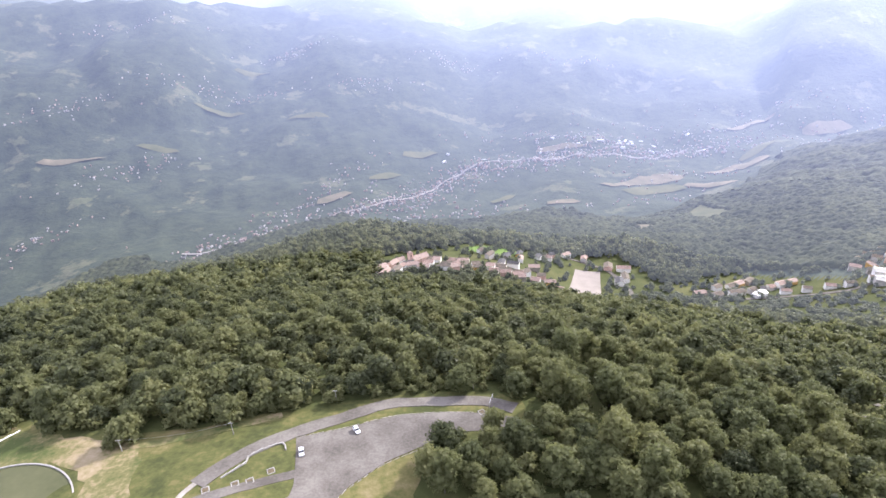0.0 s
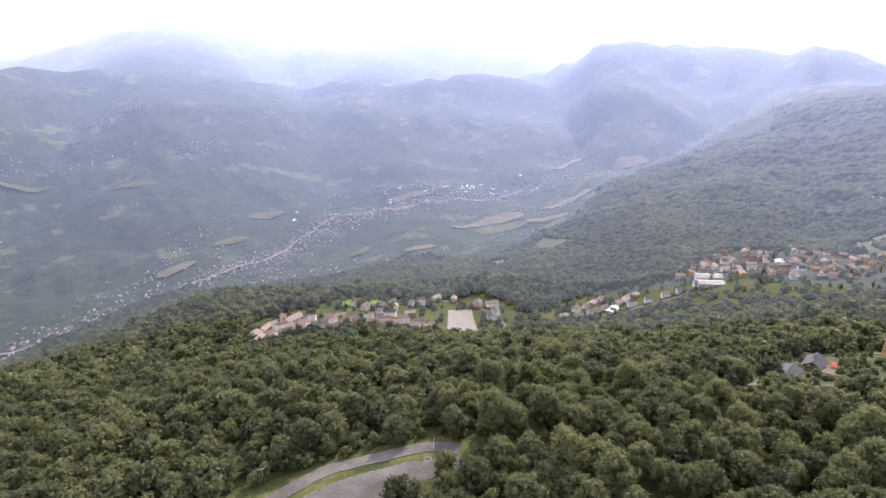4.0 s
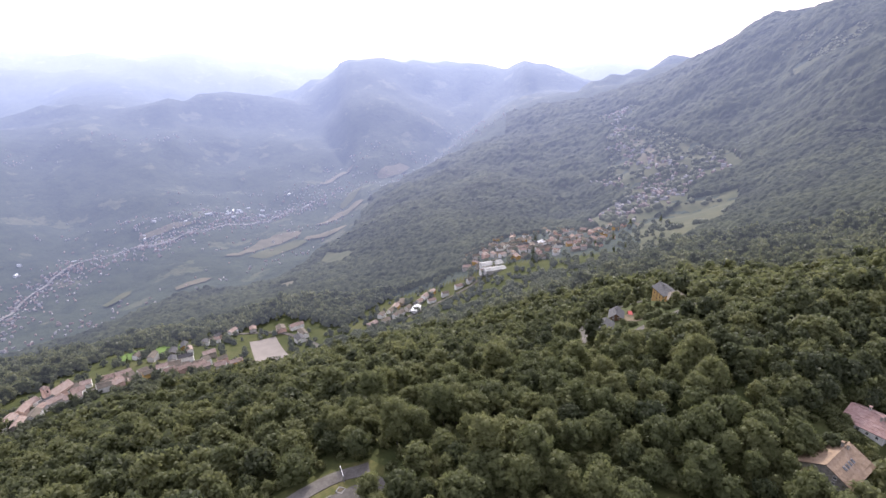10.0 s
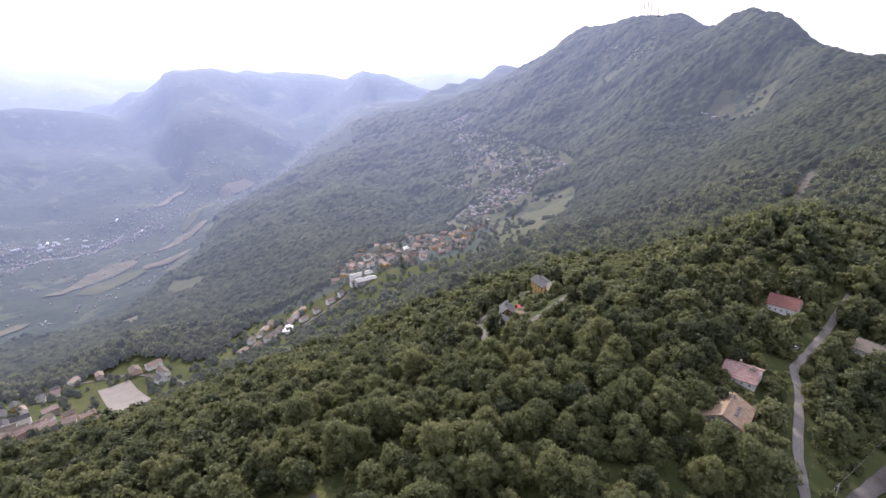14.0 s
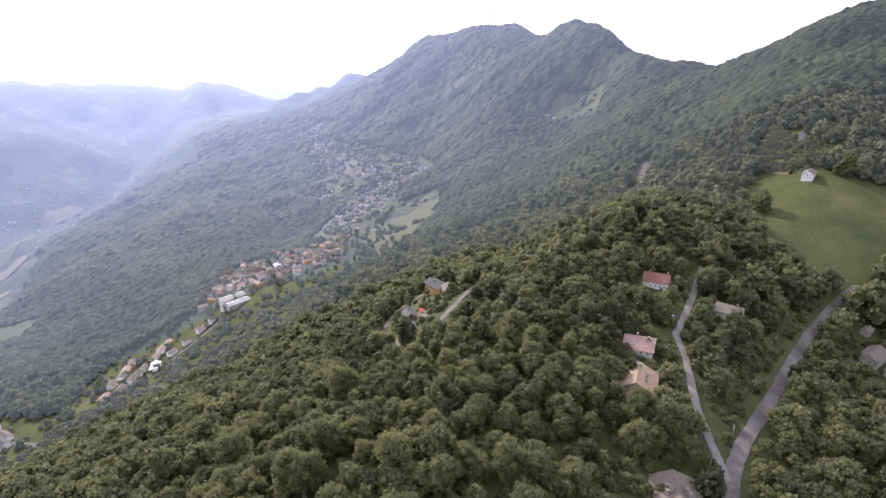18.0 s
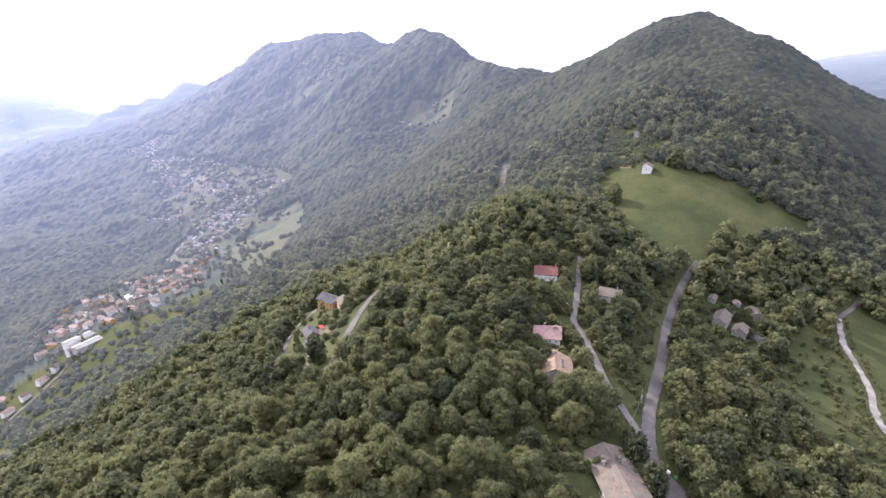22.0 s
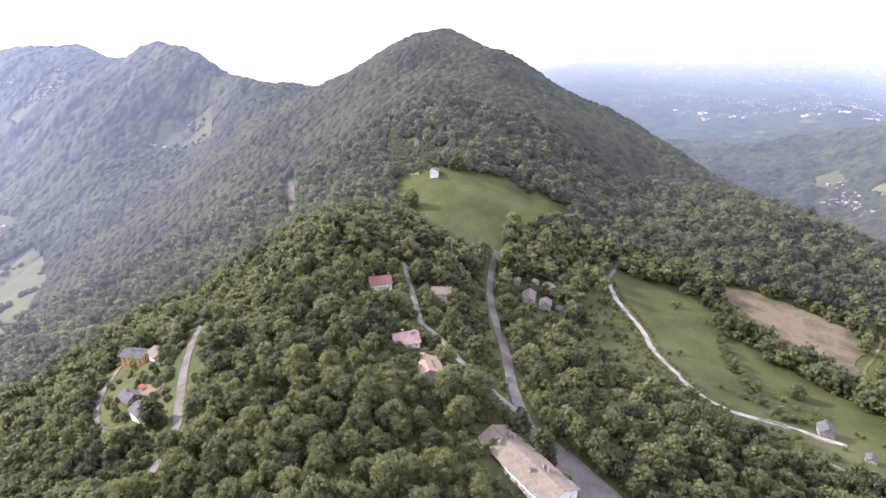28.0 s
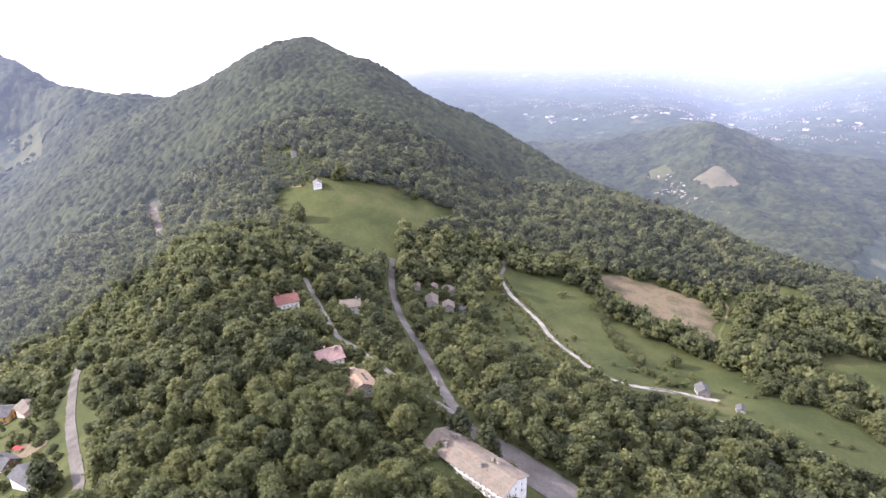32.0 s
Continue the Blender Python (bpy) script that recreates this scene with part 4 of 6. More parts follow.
def build_grove():
    protos = []
    for k, (v, f) in enumerate(SHAPES_HERO):
        tree = tagged(new("tree"), HERO_LOOK[k], "tree", "trees of the ridge wood")
        put("trunk", trunk_mesh(RNG, 0.85, 0.05), tree, "grey-brown bark")
        me = fast_mesh("crown", v + np.array((0, 0, 0.45)), f, LEAF, np.full(len(f), -0.1 + 0.05 * k))
        put("crown", me, tree)
        protos.append(tree)
    x, y = scatter(RNG, 0, 330, -75, 185, 9.3)
    d = np.hypot(x - GROVE[0], y - GROVE[1])
    ok = wooded(x, y) & (d < GROVE[2])
    x, y = x[ok][:330], y[ok][:330]
    z = height(x, y)
    for i in range(len(x)):
        r = 4.0 + 3.6 * RNG.random() ** 1.3
        m = Matrix.Translation((x[i], y[i], z[i] - 0.2)) @ Matrix.Rotation(RNG.random() * 6.28, 4, "Z")
        k = int(RNG.integers(6))
        if protos[k] is not None and not protos[k].get("used"):
            t, protos[k]["used"] = protos[k], 1
            t.matrix_basis = m
        else:
            t = copy_thing(protos[k], m)
        t.scale = (r, r, r * (0.78 + 0.3 * RNG.random()))


def forest(name, shapes, r0, r1, a0, a1, step, rad, label, sink=0.1, mat=None, grove=True, margin=0.0, tone=None, floor=-999, spread=0.25):
    x, y = scatter(RNG, r0, r1, a0, a1, step)
    ok = wooded(x, y, margin)
    if grove:
        ok &= np.hypot(x - GROVE[0], y - GROVE[1]) > GROVE[2]
    if grove:
        ok &= ~inside(THIN_WOOD, x, y) | (RNG.random(x.shape) < 0.86)
    ok &= height(x, y) > floor + 40 * RNG.random(x.shape)
    x, y = x[ok], y[ok]
    r = rad * (0.62 + 0.75 * RNG.random(len(x)) ** 1.5)
    h = r * (0.72 + 0.38 * RNG.random(len(x)))
    tn = None if tone is None else tone + spread * RNG.random(len(x))
    return tile_trees(name, shapes, x, y, height(x, y) + r * sink, r, h, RNG, label, tn, mat)


build_grove()
forest("forest", SHAPES_NEAR, 60, 350, -75, 185, 8.4, 5.4, "dense green broadleaf forest on the near slopes", 0.35, mat=WOODS)
forest("saplings", SHAPES_NEAR, 60, 350, -75, 185, 13.0, 3.0, "young light green trees filling gaps in the wood", 0.2, grove=False, margin=2.5, tone=0.3, mat=WOODS)
forest("undergrowth", SHAPES_MID, 60, 350, -75, 185, 7.5, 2.4, "light green shrubs and saplings under the trees", 0.0, grove=False, margin=3.0, tone=0.25)
forest("forest", SHAPES_MID, 350, 520, -75, 185, 9.0, 6.4, "dense green broadleaf forest on the hillsides", 0.2)
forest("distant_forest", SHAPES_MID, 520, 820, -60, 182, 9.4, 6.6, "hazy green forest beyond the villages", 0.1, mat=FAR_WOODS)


def canopy(name, r0, r1, a0, a1, dr, da, cell, top, label, floor=-999.0):
    """A far wood as one unbroken roof of crowns: each crown a rounded bulge of its own height and tone."""
    az, rr = np.radians(np.arange(a0, a1, da)), np.arange(r0, r1, dr)
    A, R = np.meshgrid(az, rr, indexing="ij")
    jit = RNG.random((2,) + A.shape) - 0.5
    x = CENTRE[0] + (R + jit[0] * dr * 0.6) * np.sin(A + jit[1] * np.radians(da) * 0.6)
    y = CENTRE[1] + (R + jit[0] * dr * 0.6) * np.cos(A + jit[1] * np.radians(da) * 0.6)
    table = RNG.random((4, 64, 64))
    ci, cj = np.floor(x / cell).astype(int), np.floor(y / cell).astype(int)
    best, tone = np.full(x.shape, -9.0), np.zeros(x.shape)
    for di in (-1, 0, 1):
        for dj in (-1, 0, 1):
            p, q = (ci + di) % 64, (cj + dj) % 64
            cx, cy = (ci + di + 0.15 + 0.7 * table[0, p, q]) * cell, (cj + dj + 0.15 + 0.7 * table[1, p, q]) * cell
            size = 0.62 + 0.38 * table[2, p, q]
            h = size - (np.hypot(x - cx, y - cy) / (cell * 0.95)) ** 2
            tone = np.where(h > best, table[3, p, q], tone)
            best = np.maximum(best, h)
    g = height(x, y)
    wood = wooded(x, y) & (g > floor)
    z = g + np.where(wood, 1.0 + top * np.clip(best, -0.3, 1.2), -4.0)
    na, nr = A.shape
    idx = np.arange(na * nr).reshape(na, nr)
    q = np.stack([idx[:-1, :-1], idx[:-1, 1:], idx[1:, 1:], idx[1:, :-1]], -1).reshape(-1, 4)
    q = q[wood.ravel()[q].sum(1) > 0]
    tris = np.concatenate([q[:, [0, 1, 2]], q[:, [0, 2, 3]]])
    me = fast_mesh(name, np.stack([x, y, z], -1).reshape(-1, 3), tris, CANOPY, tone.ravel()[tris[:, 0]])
    return tagged(put(name, me), label, "forest", kind="stuff")


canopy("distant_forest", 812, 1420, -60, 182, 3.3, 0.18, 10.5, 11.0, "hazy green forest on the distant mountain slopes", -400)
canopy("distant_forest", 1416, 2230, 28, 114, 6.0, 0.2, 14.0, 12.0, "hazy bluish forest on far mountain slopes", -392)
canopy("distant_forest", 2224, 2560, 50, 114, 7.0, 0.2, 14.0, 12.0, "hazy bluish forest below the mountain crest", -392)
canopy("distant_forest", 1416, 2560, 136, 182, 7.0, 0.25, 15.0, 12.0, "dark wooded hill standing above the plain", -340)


def thicket(name, places, rad, shapes, label, tone, category="bushes", hgt=0.85, mat=None):
    p = np.array(places, float)
    on_road = np.zeros(len(p), bool)
    for road_line in (MAIN_ROAD, SIDE_ROAD, WHITE_ROAD, LEFT_ROAD, DRIVEWAY, LOT_ROAD):
        on_road |= near_line(road_line, p[:, 0], p[:, 1], 3.0 + rad)
    for hx, hy, hr in HOUSE_SPOTS[:19]:
        on_road |= np.hypot(p[:, 0] - hx, p[:, 1] - hy) < hr - 1
    p = p[~on_road]
    r = rad * (0.6 + 0.8 * RNG.random(len(p)))
    return tile_trees(name, shapes, p[:, 0], p[:, 1], height(p[:, 0], p[:, 1]) - 0.1 * r, r, r * hgt, RNG, label, tone + 0.25 * RNG.random(len(p)), mat, category=category)


def along(line, step, spread):
    q = smooth_line(line, step)
    return q + RNG.normal(size=q.shape) * spread


def inside_spots(poly, n):
    a = np.array(poly, float)
    out = []
    while len(out) < n:
        p = a.min(0) + RNG.random(2) * (a.max(0) - a.min(0))
        if inside(poly, p[0], p[1]) and not inside(SPORTS, p[0], p[1]):
            out.append(p)
    return np.array(out)


def off_road(p):
    return p[~near_line(LEFT_ROAD, p[:, 0], p[:, 1], 7.0)]


def clumps(poly, groups, each, spread):
    """Trees in loose groups within an outline."""
    c = np.repeat(inside_spots(poly, groups), each, 0)
    c = c + RNG.normal(size=c.shape) * spread * (0.5 + RNG.random((len(c), 1)))
    return c[inside(poly, c[:, 0], c[:, 1])]


thicket("hedge", along([(245, -285), (215, -255), (190, -232), (168, -210), (140, -190), (119, -176), (96, -168), (82, -176)], 2.6, 2.0), 2.7, SHAPES_NEAR, "green hedgerow of bushes between meadows", 0.1, "hedge")
thicket("hedge", np.concatenate([along([(226, -282), (205, -272), (180, -262), (156, -266), (132, -268), (112, -259), (96, -256), (82, -253), (59, -243), (41, -228), (10, -238), (-20, -236)], 3.0, 3.0), [(110, -211), (108, -209)]]), 4.6, SHAPES_NEAR, "tall hedge of rounded trees below the ploughed field", 0.0, "hedge", 0.95)
thicket("roadside_shrubs", np.concatenate([along(WHITE_ROAD[:8], 4.0, 0.8) + off for off in ((1.5, 5.5), (-2.0, -5.5), (3.0, 8.0))]), 1.3, SHAPES_MID, "small green shrubs fringing the gravel road", 0.25)
thicket("bushes", np.concatenate([along([(235, -150), (205, -135), (172, -122), (140, -112), (112, -108)], 4, 4), along([(120, -150), (100, -160), (84, -190), (50, -205)], 6, 4), clumps(MEADOW_R, 14, 4, 5), inside_spots(OPEN_STRIP, 40), inside_spots(THIN_WOOD, 160)]), 1.9, SHAPES_MID, "scattered green bushes along the gravel road", 0.2)
thicket("bushes", np.concatenate([along([(352, -118), (330, -100), (300, -84), (262, -62), (225, -44), (180, -22), (135, 0)], 3.5, 1.2) + np.array((2.5, -6.0)), along([(345, -100), (300, -72), (250, -42), (200, -14), (150, 12)], 4, 1.2) + np.array((0, 6.0))]), 2.0, SHAPES_MID, "low green bushes along the road verge", 0.25)
thicket("bushes", np.concatenate([along([(444, -56), (460, -62), (470, -58)], 6, 3), along([(535, -106), (545, -130), (530, -150)], 5, 3), inside_spots(ORCHARD, 16)]), 3.2, SHAPES_NEAR, "dark green trees at the meadow edge", 0.0)
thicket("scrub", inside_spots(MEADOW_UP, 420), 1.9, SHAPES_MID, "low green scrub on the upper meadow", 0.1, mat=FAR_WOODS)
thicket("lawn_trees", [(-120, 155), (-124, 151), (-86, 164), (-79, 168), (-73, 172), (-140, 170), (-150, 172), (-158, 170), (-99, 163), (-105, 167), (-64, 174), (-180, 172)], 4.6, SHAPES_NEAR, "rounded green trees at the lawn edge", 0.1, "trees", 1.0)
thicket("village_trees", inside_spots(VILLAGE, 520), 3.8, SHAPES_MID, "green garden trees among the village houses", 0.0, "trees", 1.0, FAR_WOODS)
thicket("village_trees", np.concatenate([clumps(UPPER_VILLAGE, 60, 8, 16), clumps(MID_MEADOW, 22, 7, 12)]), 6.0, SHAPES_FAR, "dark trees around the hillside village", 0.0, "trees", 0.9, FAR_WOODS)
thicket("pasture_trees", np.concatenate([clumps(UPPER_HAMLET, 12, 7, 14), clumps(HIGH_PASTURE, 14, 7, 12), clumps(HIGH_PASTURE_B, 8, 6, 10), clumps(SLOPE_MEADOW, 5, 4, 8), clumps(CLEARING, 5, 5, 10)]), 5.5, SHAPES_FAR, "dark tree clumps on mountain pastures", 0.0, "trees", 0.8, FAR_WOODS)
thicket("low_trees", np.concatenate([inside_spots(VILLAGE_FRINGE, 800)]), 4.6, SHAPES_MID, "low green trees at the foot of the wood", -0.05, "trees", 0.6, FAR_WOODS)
thicket("low_trees", off_road(inside_spots(YELLOW_VIEW, 110)), 2.7, SHAPES_NEAR, "low green trees above the hillside houses", 0.0, "trees", 0.6)
thicket("garden_trees", inside_spots(YELLOW_YARD, 85), 2.3, SHAPES_NEAR, "small green garden trees between hillside houses", 0.1, "trees", 0.9)
def ring(x, y, n, r0, r1):
    a, r = RNG.random(n) * 6.283, r0 + (r1 - r0) * RNG.random(n)
    return np.c_[x + r * np.cos(a), y + r * np.sin(a)]


thicket("garden_shrubs", np.concatenate([ring(130, 53, 26, 10, 19), ring(171, 49, 22, 10, 17), ring(258, 35, 20, 11, 18), ring(243, -6, 20, 11, 18), ring(268, -98, 36, 12, 26), ring(72, 60, 50, 3, 14), ring(50, 60, 50, 3, 14), ring(100, 50, 34, 3, 15), ring(112, 62, 20, 2, 10)]), 2.2, SHAPES_NEAR, "leafy garden shrubs round the ridge houses", 0.1)
thicket("meadow_trees", [(521, -146), (517, -151), (526, -152), (474, -74), (479, -71), (470, -72), (463, -221)], 6.8, SHAPES_NEAR, "dark rounded trees standing on the meadow", 0.0, "trees", 1.2)
thicket("yellow_tree", [(-63, 176), (-60, 179)], 4.2, SHAPES_NEAR, "yellowish young tree at the lawn edge", 0.6, "tree", 1.0)
thicket("garden_bushes", np.concatenate([inside_spots(ROADSIDE, 190), inside_spots(GRAVEL_SIDE, 60), inside_spots([(40, -8), (98, 12), (172, -20), (240, -52), (200, -60), (100, -22), (50, -30)], 150)]), 2.3, SHAPES_NEAR, "low green bushes at the wood's edge", 0.1)
thicket("conifers", np.concatenate([along([(250, 205), (235, 212), (215, 206), (200, 200)], 5, 4), inside_spots([(180, 205), (260, 225), (310, 225), (330, 240), (250, 260), (190, 240)], 30), inside_spots(YELLOW_YARD, 9), inside_spots(VILLAGE, 30)]), 3.0, SHAPES_CONE, "dark green conifers beside the hillside houses", -0.12, "trees", 1.5)

# ---- houses ----
_WINDOWS = {}


def window_mesh(w, h, kind):
    key = (round(w, 2), round(h, 2), kind)
    if key not in _WINDOWS:
        if kind == "pane":
            bm = box_bm(-w / 2 + 0.08, -0.02, 0.08, w / 2 - 0.08, 0.05, h - 0.08)
            mat = GLASS_DARK
        else:
            bm = bmesh.new()
            for b in ((-w / 2, -0.06, 0, -w / 2 + 0.1, 0.08, h), (w / 2 - 0.1, -0.06, 0, w / 2, 0.08, h), (-w / 2 + 0.1, -0.06, h - 0.1, w / 2 - 0.1, 0.08, h),
                      (-w / 2 - 0.1, -0.06, -0.08, w / 2 + 0.1, 0.18, 0), (-0.04, -0.03, 0, 0.04, 0.07, h - 0.1)):
                box_bm(*b, bm=bm)
            mat = PLASTER if kind == "frame" else WOOD
        me = bpy.data.meshes.new(kind)
        bm.to_mesh(me)
        bm.free()
        me.materials.append(mat)
        _WINDOWS[key] = me
    return _WINDOWS[key]


def gable_walls(l, w, eave, rise):
    """Walls with gables: a closed body along x, pointed at both ends."""
    bm = bmesh.new()
    prof = [(-w / 2, -4.5), (w / 2, -4.5), (w / 2, eave), (0, eave + rise), (-w / 2, eave)]
    a = [bm.verts.new((-l / 2, y, z)) for y, z in prof]
    b = [bm.verts.new((l / 2, y, z)) for y, z in prof]
    bm.faces.new(a[::-1])
    bm.faces.new(b)
    for i in range(5):
        j = (i + 1) % 5
        bm.faces.new((a[i], a[j], b[j], b[i]))
    return bm


def roof_slabs(l, w, eave, rise, over, thick=0.22):
    """A gable roof in one piece, with eaves past the walls; the courses of tiles are low steps."""
    run, n, slope = w / 2 + over, 6, rise / (w / 2)
    half = []
    for k in range(n):
        y0, y1 = run * k / n, run * (k + 1) / n
        half += [(y0, eave + rise - slope * y0 + (0.13 if k else 0.12)), (y1, eave + rise - slope * y1 + 0.19)]
    low = half[-1]
    prof = [(-y, z) for y, z in half[:0:-1]] + half + [(low[0], low[1] - thick), (0, eave + rise - 0.04), (-low[0], low[1] - thick)]
    bm = bmesh.new()
    x = l / 2 + over * 0.7
    a = [bm.verts.new((-x, y, z)) for y, z in prof]
    b = [bm.verts.new((x, y, z)) for y, z in prof]
    for i in range(len(prof)):
        j = (i + 1) % len(prof)
        bm.faces.new((a[i], a[j], b[j], b[i]))
    bm.faces.new(a[::-1])
    bm.faces.new(b)
    bmesh.ops.recalc_face_normals(bm, faces=bm.faces)
    return bm


def chimney(parent, x, y, z, roof_mat, s=0.7, h=1.6):
    c = part("chimney", box_bm(x - s / 2, y - s / 2, z - 1.2, x + s / 2, y + s / 2, z + h), STONE, parent)
    part("cap", box_bm(x - s * 0.75, y - s * 0.75, z + h + 0.25, x + s * 0.75, y + s * 0.75, z + h + 0.42), roof_mat, c)
    for dx, dy in ((-1, -1), (1, 1), (-1, 1), (1, -1)):
        part("stack_post", box_bm(x + dx * s * 0.4 - 0.08, y + dy * s * 0.4 - 0.08, z + h, x + dx * s * 0.4 + 0.08, y + dy * s * 0.4 + 0.08, z + h + 0.25), GREY_PLASTER, c)


def windows_on(parent, side, l, w, rows, count, ww=1.0, wh=1.3, kind="frame", deep=True):
    """Rows of windows on a long wall (side +1 or -1) or, with side "a" or "b", on an end wall."""
    for z in rows:
        for i in range(count):
            u = (i + 0.5) / count - 0.5
            if side in (1, -1):
                m = Matrix.Translation((u * l * 0.92, side * w / 2, z)) @ Matrix.Rotation(0 if side > 0 else math.pi, 4, "Z")
            else:
                m = Matrix.Translation((l / 2 * (1 if side == "b" else -1), u * w * 0.8, z)) @ Matrix.Rotation(-math.pi / 2 if side == "b" else math.pi / 2, 4, "Z")
            fr = put("window", window_mesh(ww, wh, kind), parent, m=m)
            if deep:
                put("pane", window_mesh(ww, wh, "pane"), fr)


def house(name, x, y, ridge, l, w, eave, rise, walls, tiles, label, category="house", over=0.7, chimneys=(), wins=(), z=None, group="", deep=True, wkind="frame", door=True):
    """A gabled house; ridge: the heading of its ridge, clockwise from +y. chimneys: (x, y) on the roof; wins: (side, rows, count)."""
    z = ground_z(x, y) if z is None else z
    h = tagged(new(name), label, category, group)
    h.matrix_basis = pose(x, y, z, 0, 0, 90 - ridge)
    part("wall", gable_walls(l, w, eave, rise), walls, h)
    part("roof", roof_slabs(l, w, eave, rise, over), tiles, h)
    part("ridge_cap", box_bm(-l / 2 - over * 0.7, -0.22, eave + rise + 0.05, l / 2 + over * 0.7, 0.22, eave + rise + 0.3, 0.06), tiles, h)
    for cx, cy in chimneys:
        chimney(h, cx, cy, eave + rise - abs(cy) * rise / (w / 2), tiles)
    for side, rows, count in wins:
        windows_on(h, side, l, w, rows, count, kind=wkind, deep=deep)
    if door:
        d = part("door", box_bm(-0.55 + l * 0.12, -w / 2 - 0.06, 0, 0.55 + l * 0.12, -w / 2 + 0.1, 2.1), WOOD, h)
        if deep:
            part("handle", box_bm(l * 0.12 + 0.35, -w / 2 - 0.14, 1.0, l * 0.12 + 0.45, -w / 2 - 0.05, 1.08), METAL, d)
    return h


def skylight(parent, x, y, z, slope, sx, sy):
    m = Matrix.Translation((x, y, z)) @ Matrix.Rotation(slope, 4, "X")
    f = put("skylight", mesh_of("skylight", *_slab(sx, sy, 0.14), METAL), parent, m=m)
    put("pane", mesh_of("pane", *_slab(sx - 0.2, sy - 0.2, 0.18), GLASS_DARK), f)


def _slab(sx, sy, h):
    v = [(dx * sx / 2, dy * sy / 2, dz) for dz in (0, h) for dx, dy in ((-1, -1), (1, -1), (1, 1), (-1, 1))]
    return v, [(3, 2, 1, 0), (4, 5, 6, 7), (0, 1, 5, 4), (1, 2, 6, 5), (2, 3, 7, 6), (3, 0, 4, 7)]


# the house with the orange roof and its neighbours on the ridge
h = house("house", 135.5, 52.4, 98, 16, 15, 3.6, 3.8, STONE, ORANGE_TILE, "house with an orange and brown tiled gable roof", chimneys=[(5.2, 0.8), (5.2, -0.9)], wins=[(1, (1.0,), 4), (-1, (1.0,), 4), ("a", (1.0, 3.3), 2), ("b", (1.0,), 3)], over=1.2, z=ground_z(135.5, 52.4) + 1.2)
for k in range(4):
    skylight(h, -3.6 + 1.9 * k, -3.8, 3.6 + 3.8 * (1 - 3.8 / 7.5) + 0.3, math.atan2(3.8, 7.5), 1.0, 1.5)
part("porch", box_bm(-11.5, 2.2, 0, -8.4, 5.6, 0.25), CONCRETE, h)
for px, py in ((-11.3, 2.4), (-11.3, 5.4), (-8.7, 5.4)):
    part("porch_post", box_bm(px - 0.07, py - 0.07, 0.25, px + 0.07, py + 0.07, 2.6), WOOD, h)
part("porch_beam", box_bm(-11.5, 2.2, 2.6, -8.4, 5.6, 2.72), WOOD, h)
house("house", 171, 49.5, 10, 13.5, 13.0, 3.8, 3.0, PLASTER, PINK_TILE, "white house with a pink weathered tile roof", chimneys=[(1.5, -0.8), (-4.0, 1.0), (-5.0, 1.4), (-3.2, 1.8)], wins=[(1, (1.0,), 4), (-1, (1.0,), 4), ("a", (1.0, 3.6), 2), ("b", (1.0, 3.6), 2)], over=1.1, z=ground_z(171, 49.5) - 0.9)
house("house", 259, 35, 12, 15.0, 12.5, 4.4, 3.6, PLASTER, RED_TILE, "white cottage with a smooth dark red roof", chimneys=[(4.2, -0.9), (-6.0, -0.9)], wins=[(1, (1.0,), 5), (-1, (1.0,), 4), ("a", (1.0,), 2), ("b", (1.0,), 2)])
h = house("house", 244.5, -5.5, 26, 14.0, 12.5, 5.6, 2.8, GREY_PLASTER, OLD_TILE, "grey two-storey house with a weathered pale roof", chimneys=[(-4.5, 0.6)], wins=[(1, (0.9, 3.4), 4), (-1, (0.9, 3.4), 3), ("a", (0.9, 3.4), 2), ("b", (0.9, 3.4), 2)])
part("extension", box_bm(-9, 3, -2, -7, 10, 2.6), GREY_PLASTER, h)
part("extension_roof", box_bm(-9.3, 2.8, 2.6, -6.7, 10.3, 2.85, 0.04), OLD_TILE, h)
house("shed", 320, -39, 14, 9.0, 8.0, 3.0, 2.2, STONE, RED_TILE, "small outbuilding with a faded red roof in trees", "shed", wins=[(1, (0.8,), 2)], door=False)


